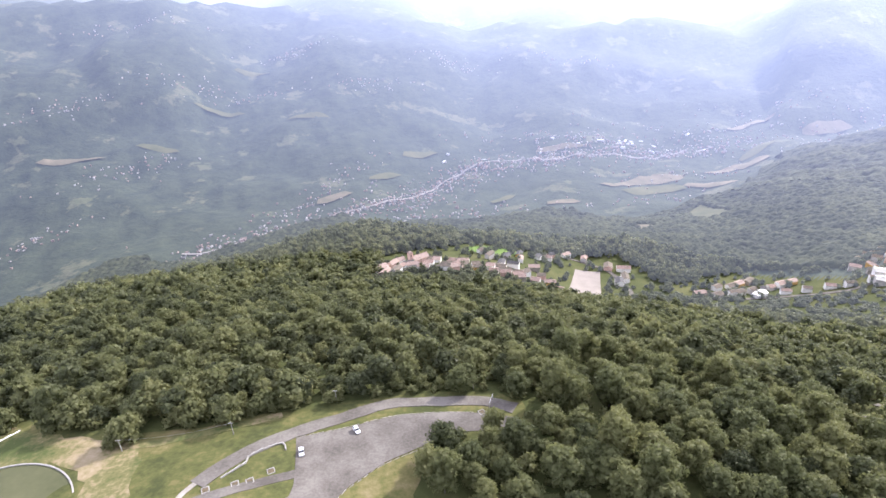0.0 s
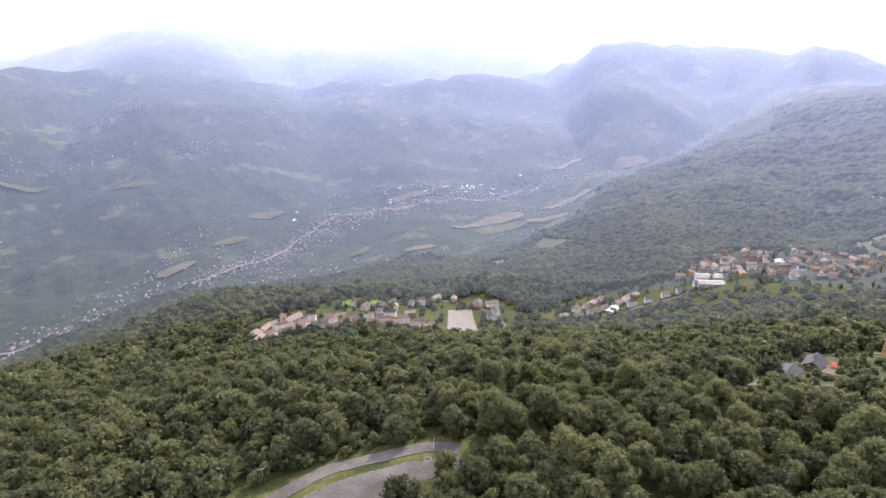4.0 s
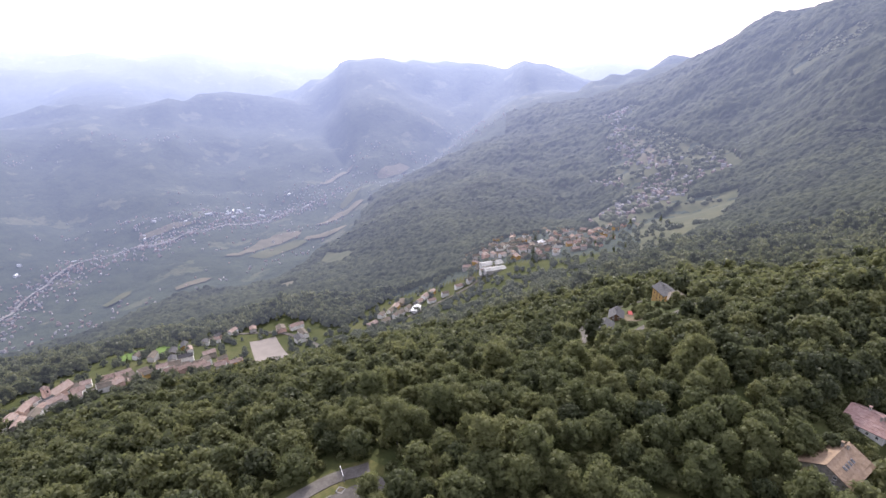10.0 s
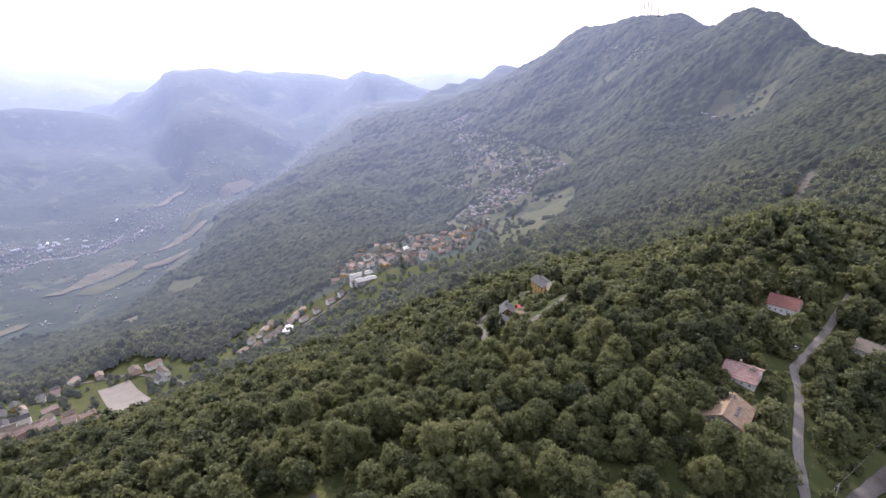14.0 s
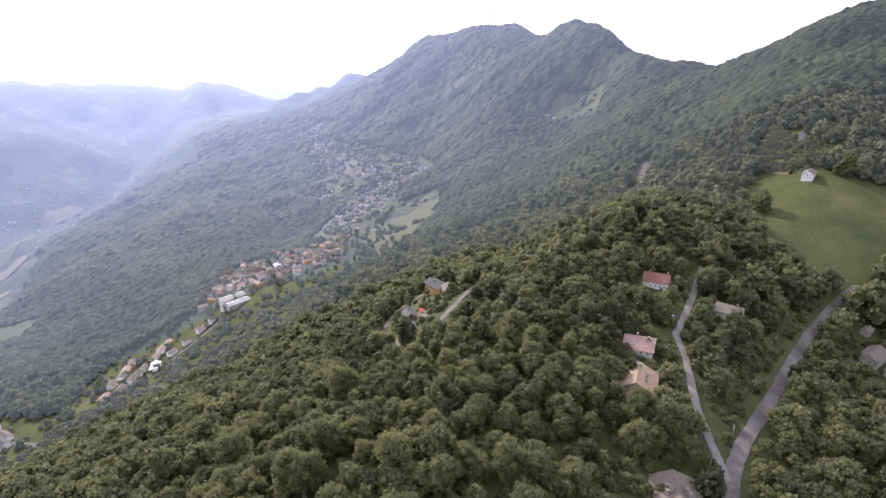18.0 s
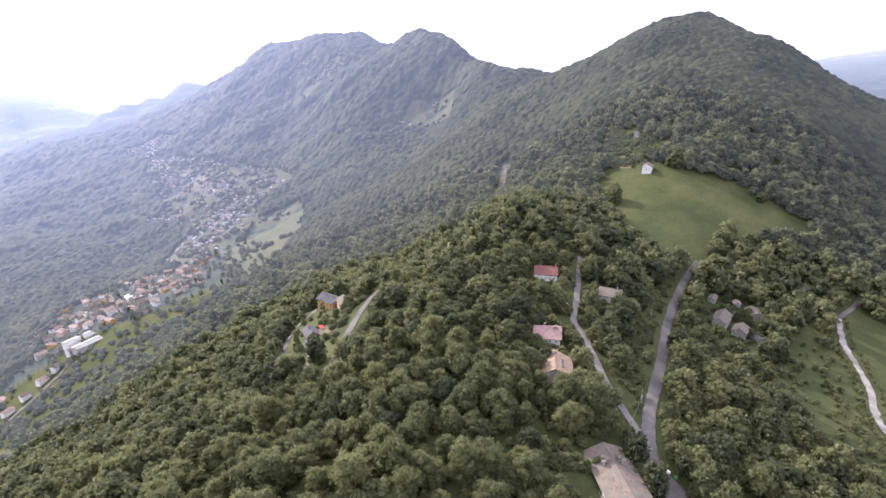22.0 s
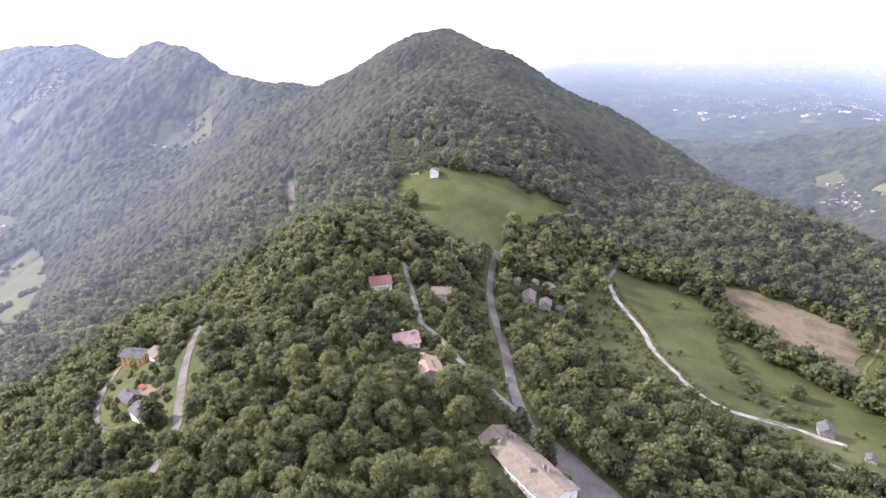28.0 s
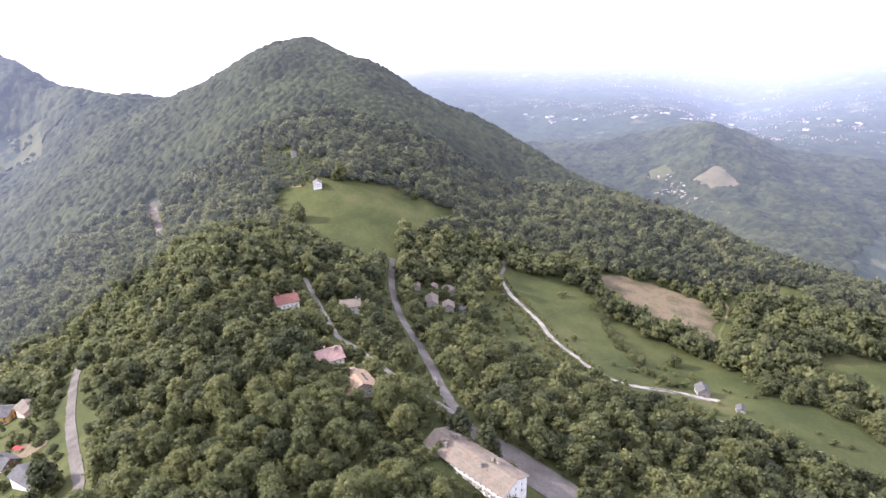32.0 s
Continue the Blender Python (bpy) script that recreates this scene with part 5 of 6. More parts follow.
def row_house():
    """The long terrace beside the road: two storeys, balconies on its sunny side, chimneys in clusters."""
    x, y, ridge = 62.0, 40.0, 83.5
    zg = ground_z(62, 33) + 0.3
    l, w, eave, rise = 44.0, 14.5, 6.4, 3.0
    h = tagged(new("row_house"), "long white terrace with a lichen-stained grey-brown tile roof", "house")
    h.matrix_basis = pose(x + 2, y - 0.5, zg, 0, 0, 90 - ridge)
    part("wall", gable_walls(l, w, eave, rise), PLASTER, h)
    part("roof", roof_slabs(l, w, eave, rise, 1.1), OLD_TILE, h, "grey-brown tiles with reddish patches")
    part("ridge_cap", box_bm(-l / 2 - 0.8, -0.25, eave + rise + 0.05, l / 2 + 0.8, 0.25, eave + rise + 0.32, 0.06), OLD_TILE, h)
    part("roof_step", box_bm(3.0, -w / 2 - 1.0, eave + 0.1, 3.5, 0, eave + 0.3), OLD_TILE, h)
    for cx, cy in ((13, 2.5), (14.5, 3.2), (12.2, 3.8), (14.6, -2.0), (12.9, -2.6), (11.6, -3.4), (-6.5, 3.0), (-8.5, -2.4), (-9.8, -3.2), (-11.0, -2.8), (-9.0, -4.0)):
        chimney(h, cx, cy, eave + rise - abs(cy) * rise / (w / 2), OLD_TILE, 1.3 if cx in (14.5, -6.5) else 0.95, 1.7)
    for side in (1, -1):
        windows_on(h, side, l, w, (1.0, 3.9), 14, 1.1, 1.5)
    windows_on(h, "a", l, w, (1.0, 3.9), 3)
    windows_on(h, "b", l, w, (1.0, 3.9), 3)
    rng = np.random.default_rng(3)
    for k in range(8):
        u = -19 + k * 5.4
        b = part("balcony", box_bm(u - 1.6, w / 2, 3.1, u + 1.6, w / 2 + 1.3, 3.3, 0.03), CONCRETE, h)
        part("railing", box_bm(u - 1.6, w / 2 + 1.22, 4.2, u + 1.6, w / 2 + 1.3, 4.28), METAL, b)
        for i in range(9):
            part("baluster", box_bm(u - 1.58 + i * 0.39, w / 2 + 1.24, 3.3, u - 1.54 + i * 0.39, w / 2 + 1.28, 4.2), METAL, b)
        if k % 2:
            part("downpipe", box_bm(u + 2.6, w / 2, -1.0, u + 2.72, w / 2 + 0.12, eave), METAL, h)
    for k in range(46):
        s = 1 if rng.random() < 0.75 else -1
        yy = s * (0.8 + rng.random() * 6.2)
        zz = eave + rise - abs(yy) * rise / (w / 2) + 0.26
        xx = -21 + rng.random() * 42
        part("patch_tile", box_bm(xx - 0.3, yy - 0.22, zz - 0.25, xx + 0.3, yy + 0.22, zz + 0.02), RED_TILE, h)
    return h


row_house()

# the farmstead in the dip
house("farmhouse", 266, -94, 128, 18.0, 10, 5.0, 3.0, STONE, OLD_TILE, "old stone farmhouse with a pale weathered tile roof", chimneys=[(3, 0.8)], wins=[(1, (0.9, 3.2), 4), (-1, (0.9,), 4), ("b", (0.9, 3.2), 2)])
house("farmhouse", 253.5, -102, 128, 11, 9.0, 4.2, 2.6, STONE, OLD_TILE, "lower stone wing of the farmhouse with porch", wins=[(1, (0.9,), 3), ("b", (0.9, 2.8), 2)], z=ground_z(254, -100) + 0.4)
house("barn", 281, -126, 100, 13.0, 9.0, 4.2, 1.8, STONE, OLD_TILE, "squat stone barn with a grey slab roof", "barn", wins=[(1, (1.2,), 2)], over=0.5)
house("shed", 294, -119, 105, 5.5, 5.0, 2.8, 1.2, STONE, TILE, "tiny stone shed with an orange tile roof", "shed", over=0.4, door=True)
house("shed", 296, -101, 130, 9.0, 5.0, 2.8, 1.4, STONE, OLD_TILE, "low stone shed with a rusty brown roof", "shed", over=0.4)
house("shed", 248, -112, 75, 8.0, 7.0, 2.6, 1.2, CONCRETE, SLATE, "low garage with a flat dark roof", "shed", over=0.5)

# the yellow house and its neighbours among conifers
house("house", 322, 199, 35, 18.0, 11.5, 8.6, 2.8, YELLOW_PLASTER, SLATE, "tall ochre-yellow house with a grey slate roof", chimneys=[(3, 1.2)], wins=[(1, (0.9, 3.6, 5.6), 4), (-1, (0.9, 3.6), 4), ("a", (0.9, 3.6, 5.6), 3), ("b", (3.6,), 3)], over=1.1, wkind="shutter")
house("house", 306, 184, 70, 12.0, 10.0, 4.6, 2.6, PINK_PLASTER, OLD_TILE, "lower pink wing with a brown gabled roof", chimneys=[(-2, 0.8)], wins=[("a", (0.9, 3.3), 2), (1, (0.9,), 3)], over=0.9, z=ground_z(307, 186) + 0.3)
house("house", 247, 197, 62, 11.5, 8.5, 3.6, 3.2, WOOD, SLATE, "dark timber chalet with a black gable roof", chimneys=[(1, 0.8)], wins=[("a", (0.8, 3.2), 2), (1, (0.8,), 3), (-1, (0.8,), 3)], over=0.9)
house("shed", 215, 187, 66, 17.0, 9.5, 3.6, 2.4, PLASTER, SLATE, "white outbuilding with a long grey gable roof", "shed", wins=[("a", (1.4,), 2), (1, (1.2,), 3)], over=0.8)
patch("patio", [(262, 186), (252, 196), (240, 184), (250, 176)], SOIL, "terracotta coloured yard between two houses", 0.35, 4)
ribbon("driveway", DRIVEWAY, 4.2, ASPHALT, "pale concrete driveway along the hillside houses", 0.5, category="driveway")
patch("clearing", [(212, 244), (205, 236), (196, 240), (200, 250), (212, 256)], SOIL, "bare earth clearing in the woods", 0.4, 4)


def cloth_pile(x, y):
    t = tagged(new("awning"), "bright red awning over a yard", "awning")
    t.matrix_basis = pose(x, y, ground_z(x, y), 0, 0, 35)
    part("sheet", box_bm(-2.6, -1.4, 2.5, 2.6, 1.4, 2.65, 0.04), RED_CLOTH, t)
    for px, py in ((-2.5, -1.9), (2.5, -1.9), (2.5, 1.9), (-2.5, 1.9)):
        part("post", box_bm(px - 0.06, py - 0.06, -0.5, px + 0.06, py + 0.06, 2.5), METAL, t)


cloth_pile(254, 191)

# the white house on the meadow, the stone hut above, the slate cottage on the gravel road
house("house", 518, -121, 118, 13.5, 9.5, 5.4, 2.4, PLASTER, OLD_TILE, "white house with a pale pink roof on the meadow", chimneys=[(2, 0.8)], wins=[("a", (0.9, 3.2), 3), (1, (0.9, 3.2), 3), (-1, (0.9, 3.2), 3)])
house("hut", 618, -139, 110, 6.5, 6.5, 6.5, 1.2, STONE, SLATE, "small grey stone tower house below the woods", "hut", wins=[("a", (1.0, 4.0), 1)])
house("hut", 570, -71, 80, 8.0, 6.0, 3.2, 1.6, STONE, SLATE, "grey hut half hidden in trees", "hut", wins=[(1, (1.0,), 2)])
house("cottage", 71, -180, 140, 9.5, 8.0, 4.2, 3.2, STONE, SLATE, "stone cottage with a dark slate gable roof", chimneys=[(2, 0.7)], wins=[("a", (0.9, 3.3), 2), (-1, (0.9,), 3), (1, (0.9,), 3)])
house("shed", 42, -172, 150, 6.0, 5.0, 2.6, 1.6, STONE, SLATE, "small stone field shed with a broken grey roof", "shed", wins=[("a", (0.8,), 1)], over=0.4)


def stone_wall(name, pts, h, t, label, mat, step=2.2):
    """A field wall of separate stones laid end to end."""
    line = smooth_line(pts, step)
    w = tagged(new(name), label, "wall")
    w.matrix_basis = pose(line[0][0], line[0][1], ground_z(*line[0]))
    rng = np.random.default_rng(11)
    base = Vector((line[0][0], line[0][1], ground_z(*line[0])))
    meshes = []
    for k in range(4):
        bm = box_bm(-0.5, -t / 2, -0.6, 0.5, t / 2, h * (0.85 + 0.1 * k), 0.06)
        me = bpy.data.meshes.new("stone")
        bm.to_mesh(me)
        bm.free()
        me.materials.append(mat)
        meshes.append(me)
    for a, b in zip(line, line[1:]):
        d = float(np.linalg.norm(b - a))
        c = (a + b) / 2
        m = Matrix.Translation(Vector((c[0], c[1], ground_z(*c))) - base) @ Matrix.Rotation(math.atan2(b[1] - a[1], b[0] - a[0]), 4, "Z") @ Matrix.Diagonal((d * 0.985, 1, 1, 1))
        put("stone", meshes[int(rng.integers(4))], w, m=m)
    return w


stone_wall("field_wall", [(90, -143), (82, -156), (68, -166), (60, -170)], 1.3, 0.6, "pale stone terrace wall below the cottage", GRAVEL)
stone_wall("field_wall", [(56, -133), (40, -140), (27, -137), (10, -134), (-8, -135)], 1.0, 0.5, "pale dry-stone wall beside a track", GRAVEL)
stone_wall("lawn_wall", [(-77, 131), (-71, 138), (-71, 141), (-67, 145), (-61, 148), (-59, 144)], 0.8, 0.5, "low white-capped wall round a small lawn", CONCRETE, 2.0)
stone_wall("lawn_wall", [(-178, 160), (-175, 165), (-172, 170)], 0.7, 0.4, "short white wall in the grass", PLASTER, 2.0)
stone_wall("kerb", [(-57, 151.5), (-39, 156.5), (-25, 161.5), (-11, 162.5), (8, 160.5)], 0.25, 0.25, "low worn kerb along the car park verge", STONE, 3.0)
stone_wall("kerb", [(-7, 145.5), (-24, 136.5), (-31, 129.5), (-37, 121.5), (-40, 104.5)], 0.25, 0.25, "low dark kerb along the lower edge of the car park", STONE, 3.0)


# ---- car park: cars, pond, slabs, posts ----
def car(x, y, heading, paint, label):
    c = tagged(new("car"), label, "car", "parked cars")
    c.matrix_basis = pose(x, y, ground_z(x, y) + 0.42, 0, 0, 90 - heading)
    side = [(-2.05, 0.35), (2.0, 0.35), (2.1, 0.62), (1.95, 0.85), (1.05, 0.98), (-1.9, 1.0), (-2.12, 0.75)]
    top = [(-1.85, 0.98), (1.0, 0.98), (0.35, 1.5), (-1.35, 1.52)]

    def hull(prof, w0, w1):
        bm = bmesh.new()
        zs = [p[1] for p in prof]
        a = [bm.verts.new((px, -(w0 + (w1 - w0) * (pz - min(zs)) / (max(zs) - min(zs))), pz)) for px, pz in prof]
        b = [bm.verts.new((px, (w0 + (w1 - w0) * (pz - min(zs)) / (max(zs) - min(zs))), pz)) for px, pz in prof]
        bm.faces.new(a)
        bm.faces.new(b[::-1])
        for i in range(len(prof)):
            j = (i + 1) % len(prof)
            bm.faces.new((a[j], a[i], b[i], b[j]))
        bmesh.ops.recalc_face_normals(bm, faces=bm.faces)
        bmesh.ops.bevel(bm, geom=bm.edges[:], offset=0.06, segments=2, affect="EDGES")
        return bm
    body = part("body", hull(side, 0.84, 0.88), paint, c)
    cabin = part("cabin", hull(top, 0.82, 0.62), GLASS_DARK, c, "dark glass cabin")
    part("roof", box_bm(-1.3, -0.6, 1.47, 0.32, 0.6, 1.56, 0.03), paint, cabin)
    for sx in (1, -1):
        for sy in (1, -1):
            part("headlight" if sx > 0 else "tail_light", box_bm(2.0 * sx - 0.08, sy * 0.62 - 0.16, 0.66, 2.0 * sx + 0.1, sy * 0.62 + 0.16, 0.8, 0.02), METAL if sx > 0 else RED_TILE, body)
            bm = bmesh.new()
            bmesh.ops.create_cone(bm, cap_ends=True, segments=16, radius1=0.33, radius2=0.33, depth=0.22, matrix=Matrix.Translation((1.3 * sx, 0.78 * sy, 0.33)) @ Matrix.Rotation(math.pi / 2, 4, "X"))
            w = part("wheel", bm, RUBBER, c)
            bm = bmesh.new()
            bmesh.ops.create_cone(bm, cap_ends=True, segments=12, radius1=0.2, radius2=0.18, depth=0.26, matrix=Matrix.Translation((1.3 * sx, 0.78 * sy, 0.33)) @ Matrix.Rotation(math.pi / 2, 4, "X"))
            part("rim", bm, METAL, w)
    return c


RUBBER = surface("tyre_rubber", [(0.3, (0.02, 0.02, 0.02)), (0.7, (0.035, 0.035, 0.035))], 2, 0.8)
WHITE_PAINT = surface("white_car_paint", [(0.3, (0.72, 0.72, 0.73)), (0.7, (0.8, 0.8, 0.8))], 1, 0.25, spec=0.5)
SILVER_PAINT = surface("silver_car_paint", [(0.3, (0.38, 0.39, 0.41)), (0.7, (0.46, 0.47, 0.48))], 1, 0.3, spec=0.5)
car(-35.5, 153.5, 150, WHITE_PAINT, "white hatchback parked beside the verge")
car(-53, 142, 165, WHITE_PAINT, "white small car parked on worn asphalt")
car(218.5, 28.5, 120, SILVER_PAINT, "silver car parked on the hillside lane")


def pond():
    """A round reservoir with a stone rim, half in view."""
    cx, cy, r = -150.0, 116.0, 28.0
    zw = ground_z(cx + 10, cy + 15) + 0.55
    p = tagged(new("pond"), "round greenish pond with a pale stone rim", "pond")
    p.matrix_basis = pose(cx, cy, zw)
    bm = bmesh.new()
    bmesh.ops.create_circle(bm, cap_ends=True, segments=72, radius=r)
    part("water", bm, WATER, p, "still green water")
    n = 88
    bm0 = box_bm(-1.02, -0.28, -2.0, 1.02, 0.28, 0.35, 0.05)
    me = bpy.data.meshes.new("rim_stone")
    bm0.to_mesh(me)
    bm0.free()
    me.materials.append(CONCRETE)
    for k in range(n):
        a = 2 * math.pi * k / n
        put("rim_stone", me, p, m=Matrix.Translation((math.cos(a) * (r + 0.3), math.sin(a) * (r + 0.3), 0)) @ Matrix.Rotation(a + math.pi / 2, 4, "Z"))


WATER = surface("pond_water", [(0.3, (0.062, 0.066, 0.03)), (0.7, (0.09, 0.091, 0.045))], 0.05, 0.45, spec=0.12)
pond()
for sx, sy in ((-71, 127.5), (-66.5, 128.5), (-61, 133), (11, 160), (-80, 126)):
    s = tagged(new("planter"), "low square planter with a white stone edge", "planter", "stone planters")
    s.matrix_basis = pose(sx, sy, ground_z(sx, sy), 0, 0, 25)
    for a in range(4):
        part("edge", box_bm(-1.25, -1.25, -0.3, 1.25, -0.95, 0.5, 0.03), CONCRETE, s).matrix_basis = Matrix.Rotation(a * math.pi / 2, 4, "Z")
    part("soil", box_bm(-0.95, -0.95, -0.2, 0.95, 0.95, 0.34), SOIL, s)


def lamp_post(x, y, h, label, category="post"):
    p = tagged(new("pole"), label, category, "wooden poles")
    p.matrix_basis = pose(x, y, ground_z(x, y))
    bm = bmesh.new()
    bmesh.ops.create_cone(bm, cap_ends=True, segments=8, radius1=0.17, radius2=0.11, depth=h + 1, matrix=Matrix.Translation((0, 0, h / 2 - 0.5)))
    part("shaft", bm, CONCRETE, p)
    part("crossarm", box_bm(-0.9, -0.07, h - 0.7, 0.9, 0.07, h - 0.55), METAL, p)
    for k in (-0.75, 0, 0.75):
        bm = bmesh.new()
        bmesh.ops.create_cone(bm, cap_ends=True, segments=6, radius1=0.07, radius2=0.05, depth=0.25, matrix=Matrix.Translation((k, 0, h - 0.43)))
        part("insulator", bm, PLASTER, p)
    return Vector((x, y, ground_z(x, y) + h - 0.35))


def wire(a, b, sag, label):
    n = 14
    pts = [a.lerp(b, i / n) - Vector((0, 0, sag * 4 * (i / n) * (1 - i / n))) for i in range(n + 1)]
    V, F = [], []
    for p in pts:
        V += [p + Vector((math.cos(t), 0.3 * math.sin(t), math.sin(t))) * 0.035 for t in (0.5, 2.6, 4.7)]
    for i in range(n):
        F += [(i * 3 + k, i * 3 + (k + 1) % 3, i * 3 + 3 + (k + 1) % 3, i * 3 + 3 + k) for k in range(3)]
    tagged(put("cable", mesh_of("cable", V, F, METAL)), label, "cable")


POLES = [(-119, 149, 6), (-141, 171, 7), (-81, 155, 6), (-46, 173, 7), (9, 177, 7), (118.5, 16, 8), (99, 27, 8), (158, 19, 8), (270, -45, 8), (16, -98, 9), (24, -138, 8), (-10, -147, 8), (330, -95, 9)]
TOPS = [lamp_post(x, y, h, "slender pale utility pole with a crossarm") for x, y, h in POLES]
for a, b in ((6, 5), (5, 8), (6, 7), (9, 10), (0, 2)):
    wire(TOPS[a], TOPS[b], 1.6, "thin sagging cable between utility poles")


def cross_gate(x, y):
    g = tagged(new("barrier"), "grey metal height barrier at the car park exit", "barrier")
    g.matrix_basis = pose(x, y, ground_z(x, y) + 0.3, 0, 0, 70)
    for s in (-1, 1):
        part("post", box_bm(s * 2.6 - 0.1, -0.1, -0.5, s * 2.6 + 0.1, 0.1, 2.8, 0.02), METAL, g)
    part("beam", box_bm(-2.7, -0.08, 2.65, 2.7, 0.08, 2.85, 0.02), METAL, g)
    part("sign", box_bm(-0.5, -0.12, 2.2, 0.5, -0.08, 2.65), WOOD, g)


cross_gate(15, 165)
for bx, by, col in ((80.5, 17.5, 0), (78.6, 15.2, 1)):
    b = tagged(new("waste_bin"), ("white" if col == 0 else "green") + " waste container beside the road", "bin")
    b.matrix_basis = pose(bx, by, ground_z(bx, by) + 0.3, 0, 0, 30)
    part("body", box_bm(-0.6, -0.5, 0.1, 0.6, 0.5, 1.1, 0.06), PLASTER if col == 0 else GREEN_PAINT, b)
    part("lid", box_bm(-0.64, -0.54, 1.1, 0.64, 0.54, 1.24, 0.05), PLASTER if col == 0 else GREEN_PAINT, b)


# ---- villages on the shelf below ----
def village_house(x, y, ridge, l, w, eave, walls, tiles, label, group, rows=(0.9, 3.4)):
    return house("house", x, y, ridge, l, w, eave, w * 0.24, walls, tiles, label, group=group, over=0.5, chimneys=(), door=False, deep=False,
                 wins=[(1, rows, 3), ("a", rows[:1], 2)] if l < 13 else [(1, rows, 4)])


WALL_SET = [(PLASTER, "white"), (GREY_PLASTER, "grey"), (YELLOW_PLASTER, "ochre"), (STONE, "stone"), (PINK_PLASTER, "pink")]
ROOF_SET = [(TILE, "terracotta"), (OLD_TILE, "weathered brown"), (SLATE, "dark grey"), (TILE, "orange tile")]


def village(spots, rng, group, mix, size=(9, 15), setting="in the valley village"):
    for x, y, ridge in spots:
        wm, wn = WALL_SET[int(rng.choice(len(WALL_SET), p=(0.36, 0.26, 0.1, 0.14, 0.14)))]
        rm, rn = ROOF_SET[int(rng.choice(4, p=mix))]
        l, w = size[0] + (size[1] - size[0]) * rng.random(), size[0] * (0.75 + 0.3 * rng.random())
        village_house(x, y, ridge, l, w, 5.2 + 2.4 * rng.random(), wm, rm, f"{wn} house with a {rn} roof {setting}", group)


def rows_of(rng, line, step, offset, turn=0.0, jitter=2.0):
    q = smooth_line(line, step)
    d = np.gradient(q, axis=0)
    out = []
    for p, v in zip(q, d):
        v = v / (np.linalg.norm(v) + 1e-9)
        c = p + np.array((-v[1], v[0])) * offset + rng.normal(size=2) * jitter
        out.append((c[0], c[1], math.degrees(math.atan2(v[0], v[1])) + turn + rng.normal() * 6 + (90 if jitter > 5 and rng.random() < 0.4 else 0)))
    return out


VR = np.random.default_rng(21)
core = [(-66, 540), (-38, 572), (0, 566), (40, 574), (86, 566)]
village(rows_of(VR, core, 13, 0) + rows_of(VR, core, 13, 14) + rows_of(VR, [(-50, 588), (-20, 598), (20, 592)], 13, 8) + rows_of(VR, [(70, 590), (128, 560)], 18, 4), VR, "houses of the old village", (0.5, 0.3, 0.05, 0.15))
village([(60, 640, 40), (84, 656, 30), (52, 668, 60), (88, 622, 110), (106, 690, 20), (118, 640, 100), (104, 664, 10), (136, 710, 30), (122, 610, 95), (160, 735, 70), (186, 748, 60), (210, 735, 20), (128, 585, 100), (152, 720, 110), (100, 600, 60), (72, 612, 20)], VR, "houses of the old village", (0.3, 0.35, 0.25, 0.1))
village([(236, 700, 15), (255, 690, 100), (246, 655, 10), (233, 640, 10)], VR, "houses by the sports ground", (0.1, 0.3, 0.5, 0.1), (12, 20))
village(rows_of(VR, [(330, 604), (370, 612), (420, 628), (470, 640)], 15, 0) + rows_of(VR, [(370, 632), (420, 652)], 15, 6) + rows_of(VR, [(440, 610), (490, 600), (530, 590)], 17, 0), VR, "houses of the middle hamlet", (0.35, 0.4, 0.15, 0.1))
village(rows_of(VR, [(600, 640), (660, 610), (710, 570), (760, 560)], 20, 0, jitter=9) + rows_of(VR, [(620, 590), (670, 560), (720, 530), (770, 520)], 20, 0, jitter=9) + rows_of(VR, [(640, 670), (710, 650), (780, 620)], 22, 0, jitter=9)
        + rows_of(VR, [(580, 560), (640, 520), (700, 480)], 22, 0, jitter=9) + rows_of(VR, [(800, 600), (850, 590), (910, 610), (950, 620)], 22, 0, jitter=8) + rows_of(VR, [(560, 620), (600, 680), (680, 710)], 20, 0, jitter=9) + rows_of(VR, [(640, 640), (700, 615), (760, 600), (810, 570)], 20, 0, jitter=9) + rows_of(VR, [(610, 615), (665, 585), (715, 550), (780, 540), (840, 560)], 20, 0, jitter=9)
        + rows_of(VR, [(850, 640), (880, 600), (930, 590)], 20, 0, jitter=9), VR, "houses of the larger village", (0.28, 0.42, 0.2, 0.1), (9, 15))
CORE_AREA = [(565, 625), (600, 565), (680, 520), (760, 500), (860, 540), (905, 600), (870, 680), (770, 725), (660, 725), (585, 690)]
_taken = []
for p in inside_spots(CORE_AREA, 150):
    if all(np.hypot(*(p - q)) > 19 for q in _taken):
        _taken.append(p)
village([(p[0], p[1], VR.random() * 180) for p in _taken], VR, "houses of the larger village", (0.22, 0.46, 0.24, 0.08), (8, 14))
patch("sports_ground", SPORTS, PALE_CLAY, "pale clay sports ground between village houses", 0.5, 8, "sports ground", True)
stone_wall("boundary_wall", [(140, 558), (165, 559), (192, 563)], 2.2, 0.6, "white wall at the end of the sports ground", PLASTER, 4)
ribbon("road", [(-110, 530), (-70, 545), (-20, 585), (60, 606), (130, 600), (175, 555), (230, 566), (330, 592), (430, 600), (520, 585), (600, 610), (690, 590), (760, 540), (790, 470)], 6, ASPHALT, "pale asphalt village street", 0.6, 8)
ribbon("road", [(228, 570), (240, 630), (230, 700), (170, 760)], 6, ASPHALT, "pale asphalt lane past the sports ground", 0.6, 8)
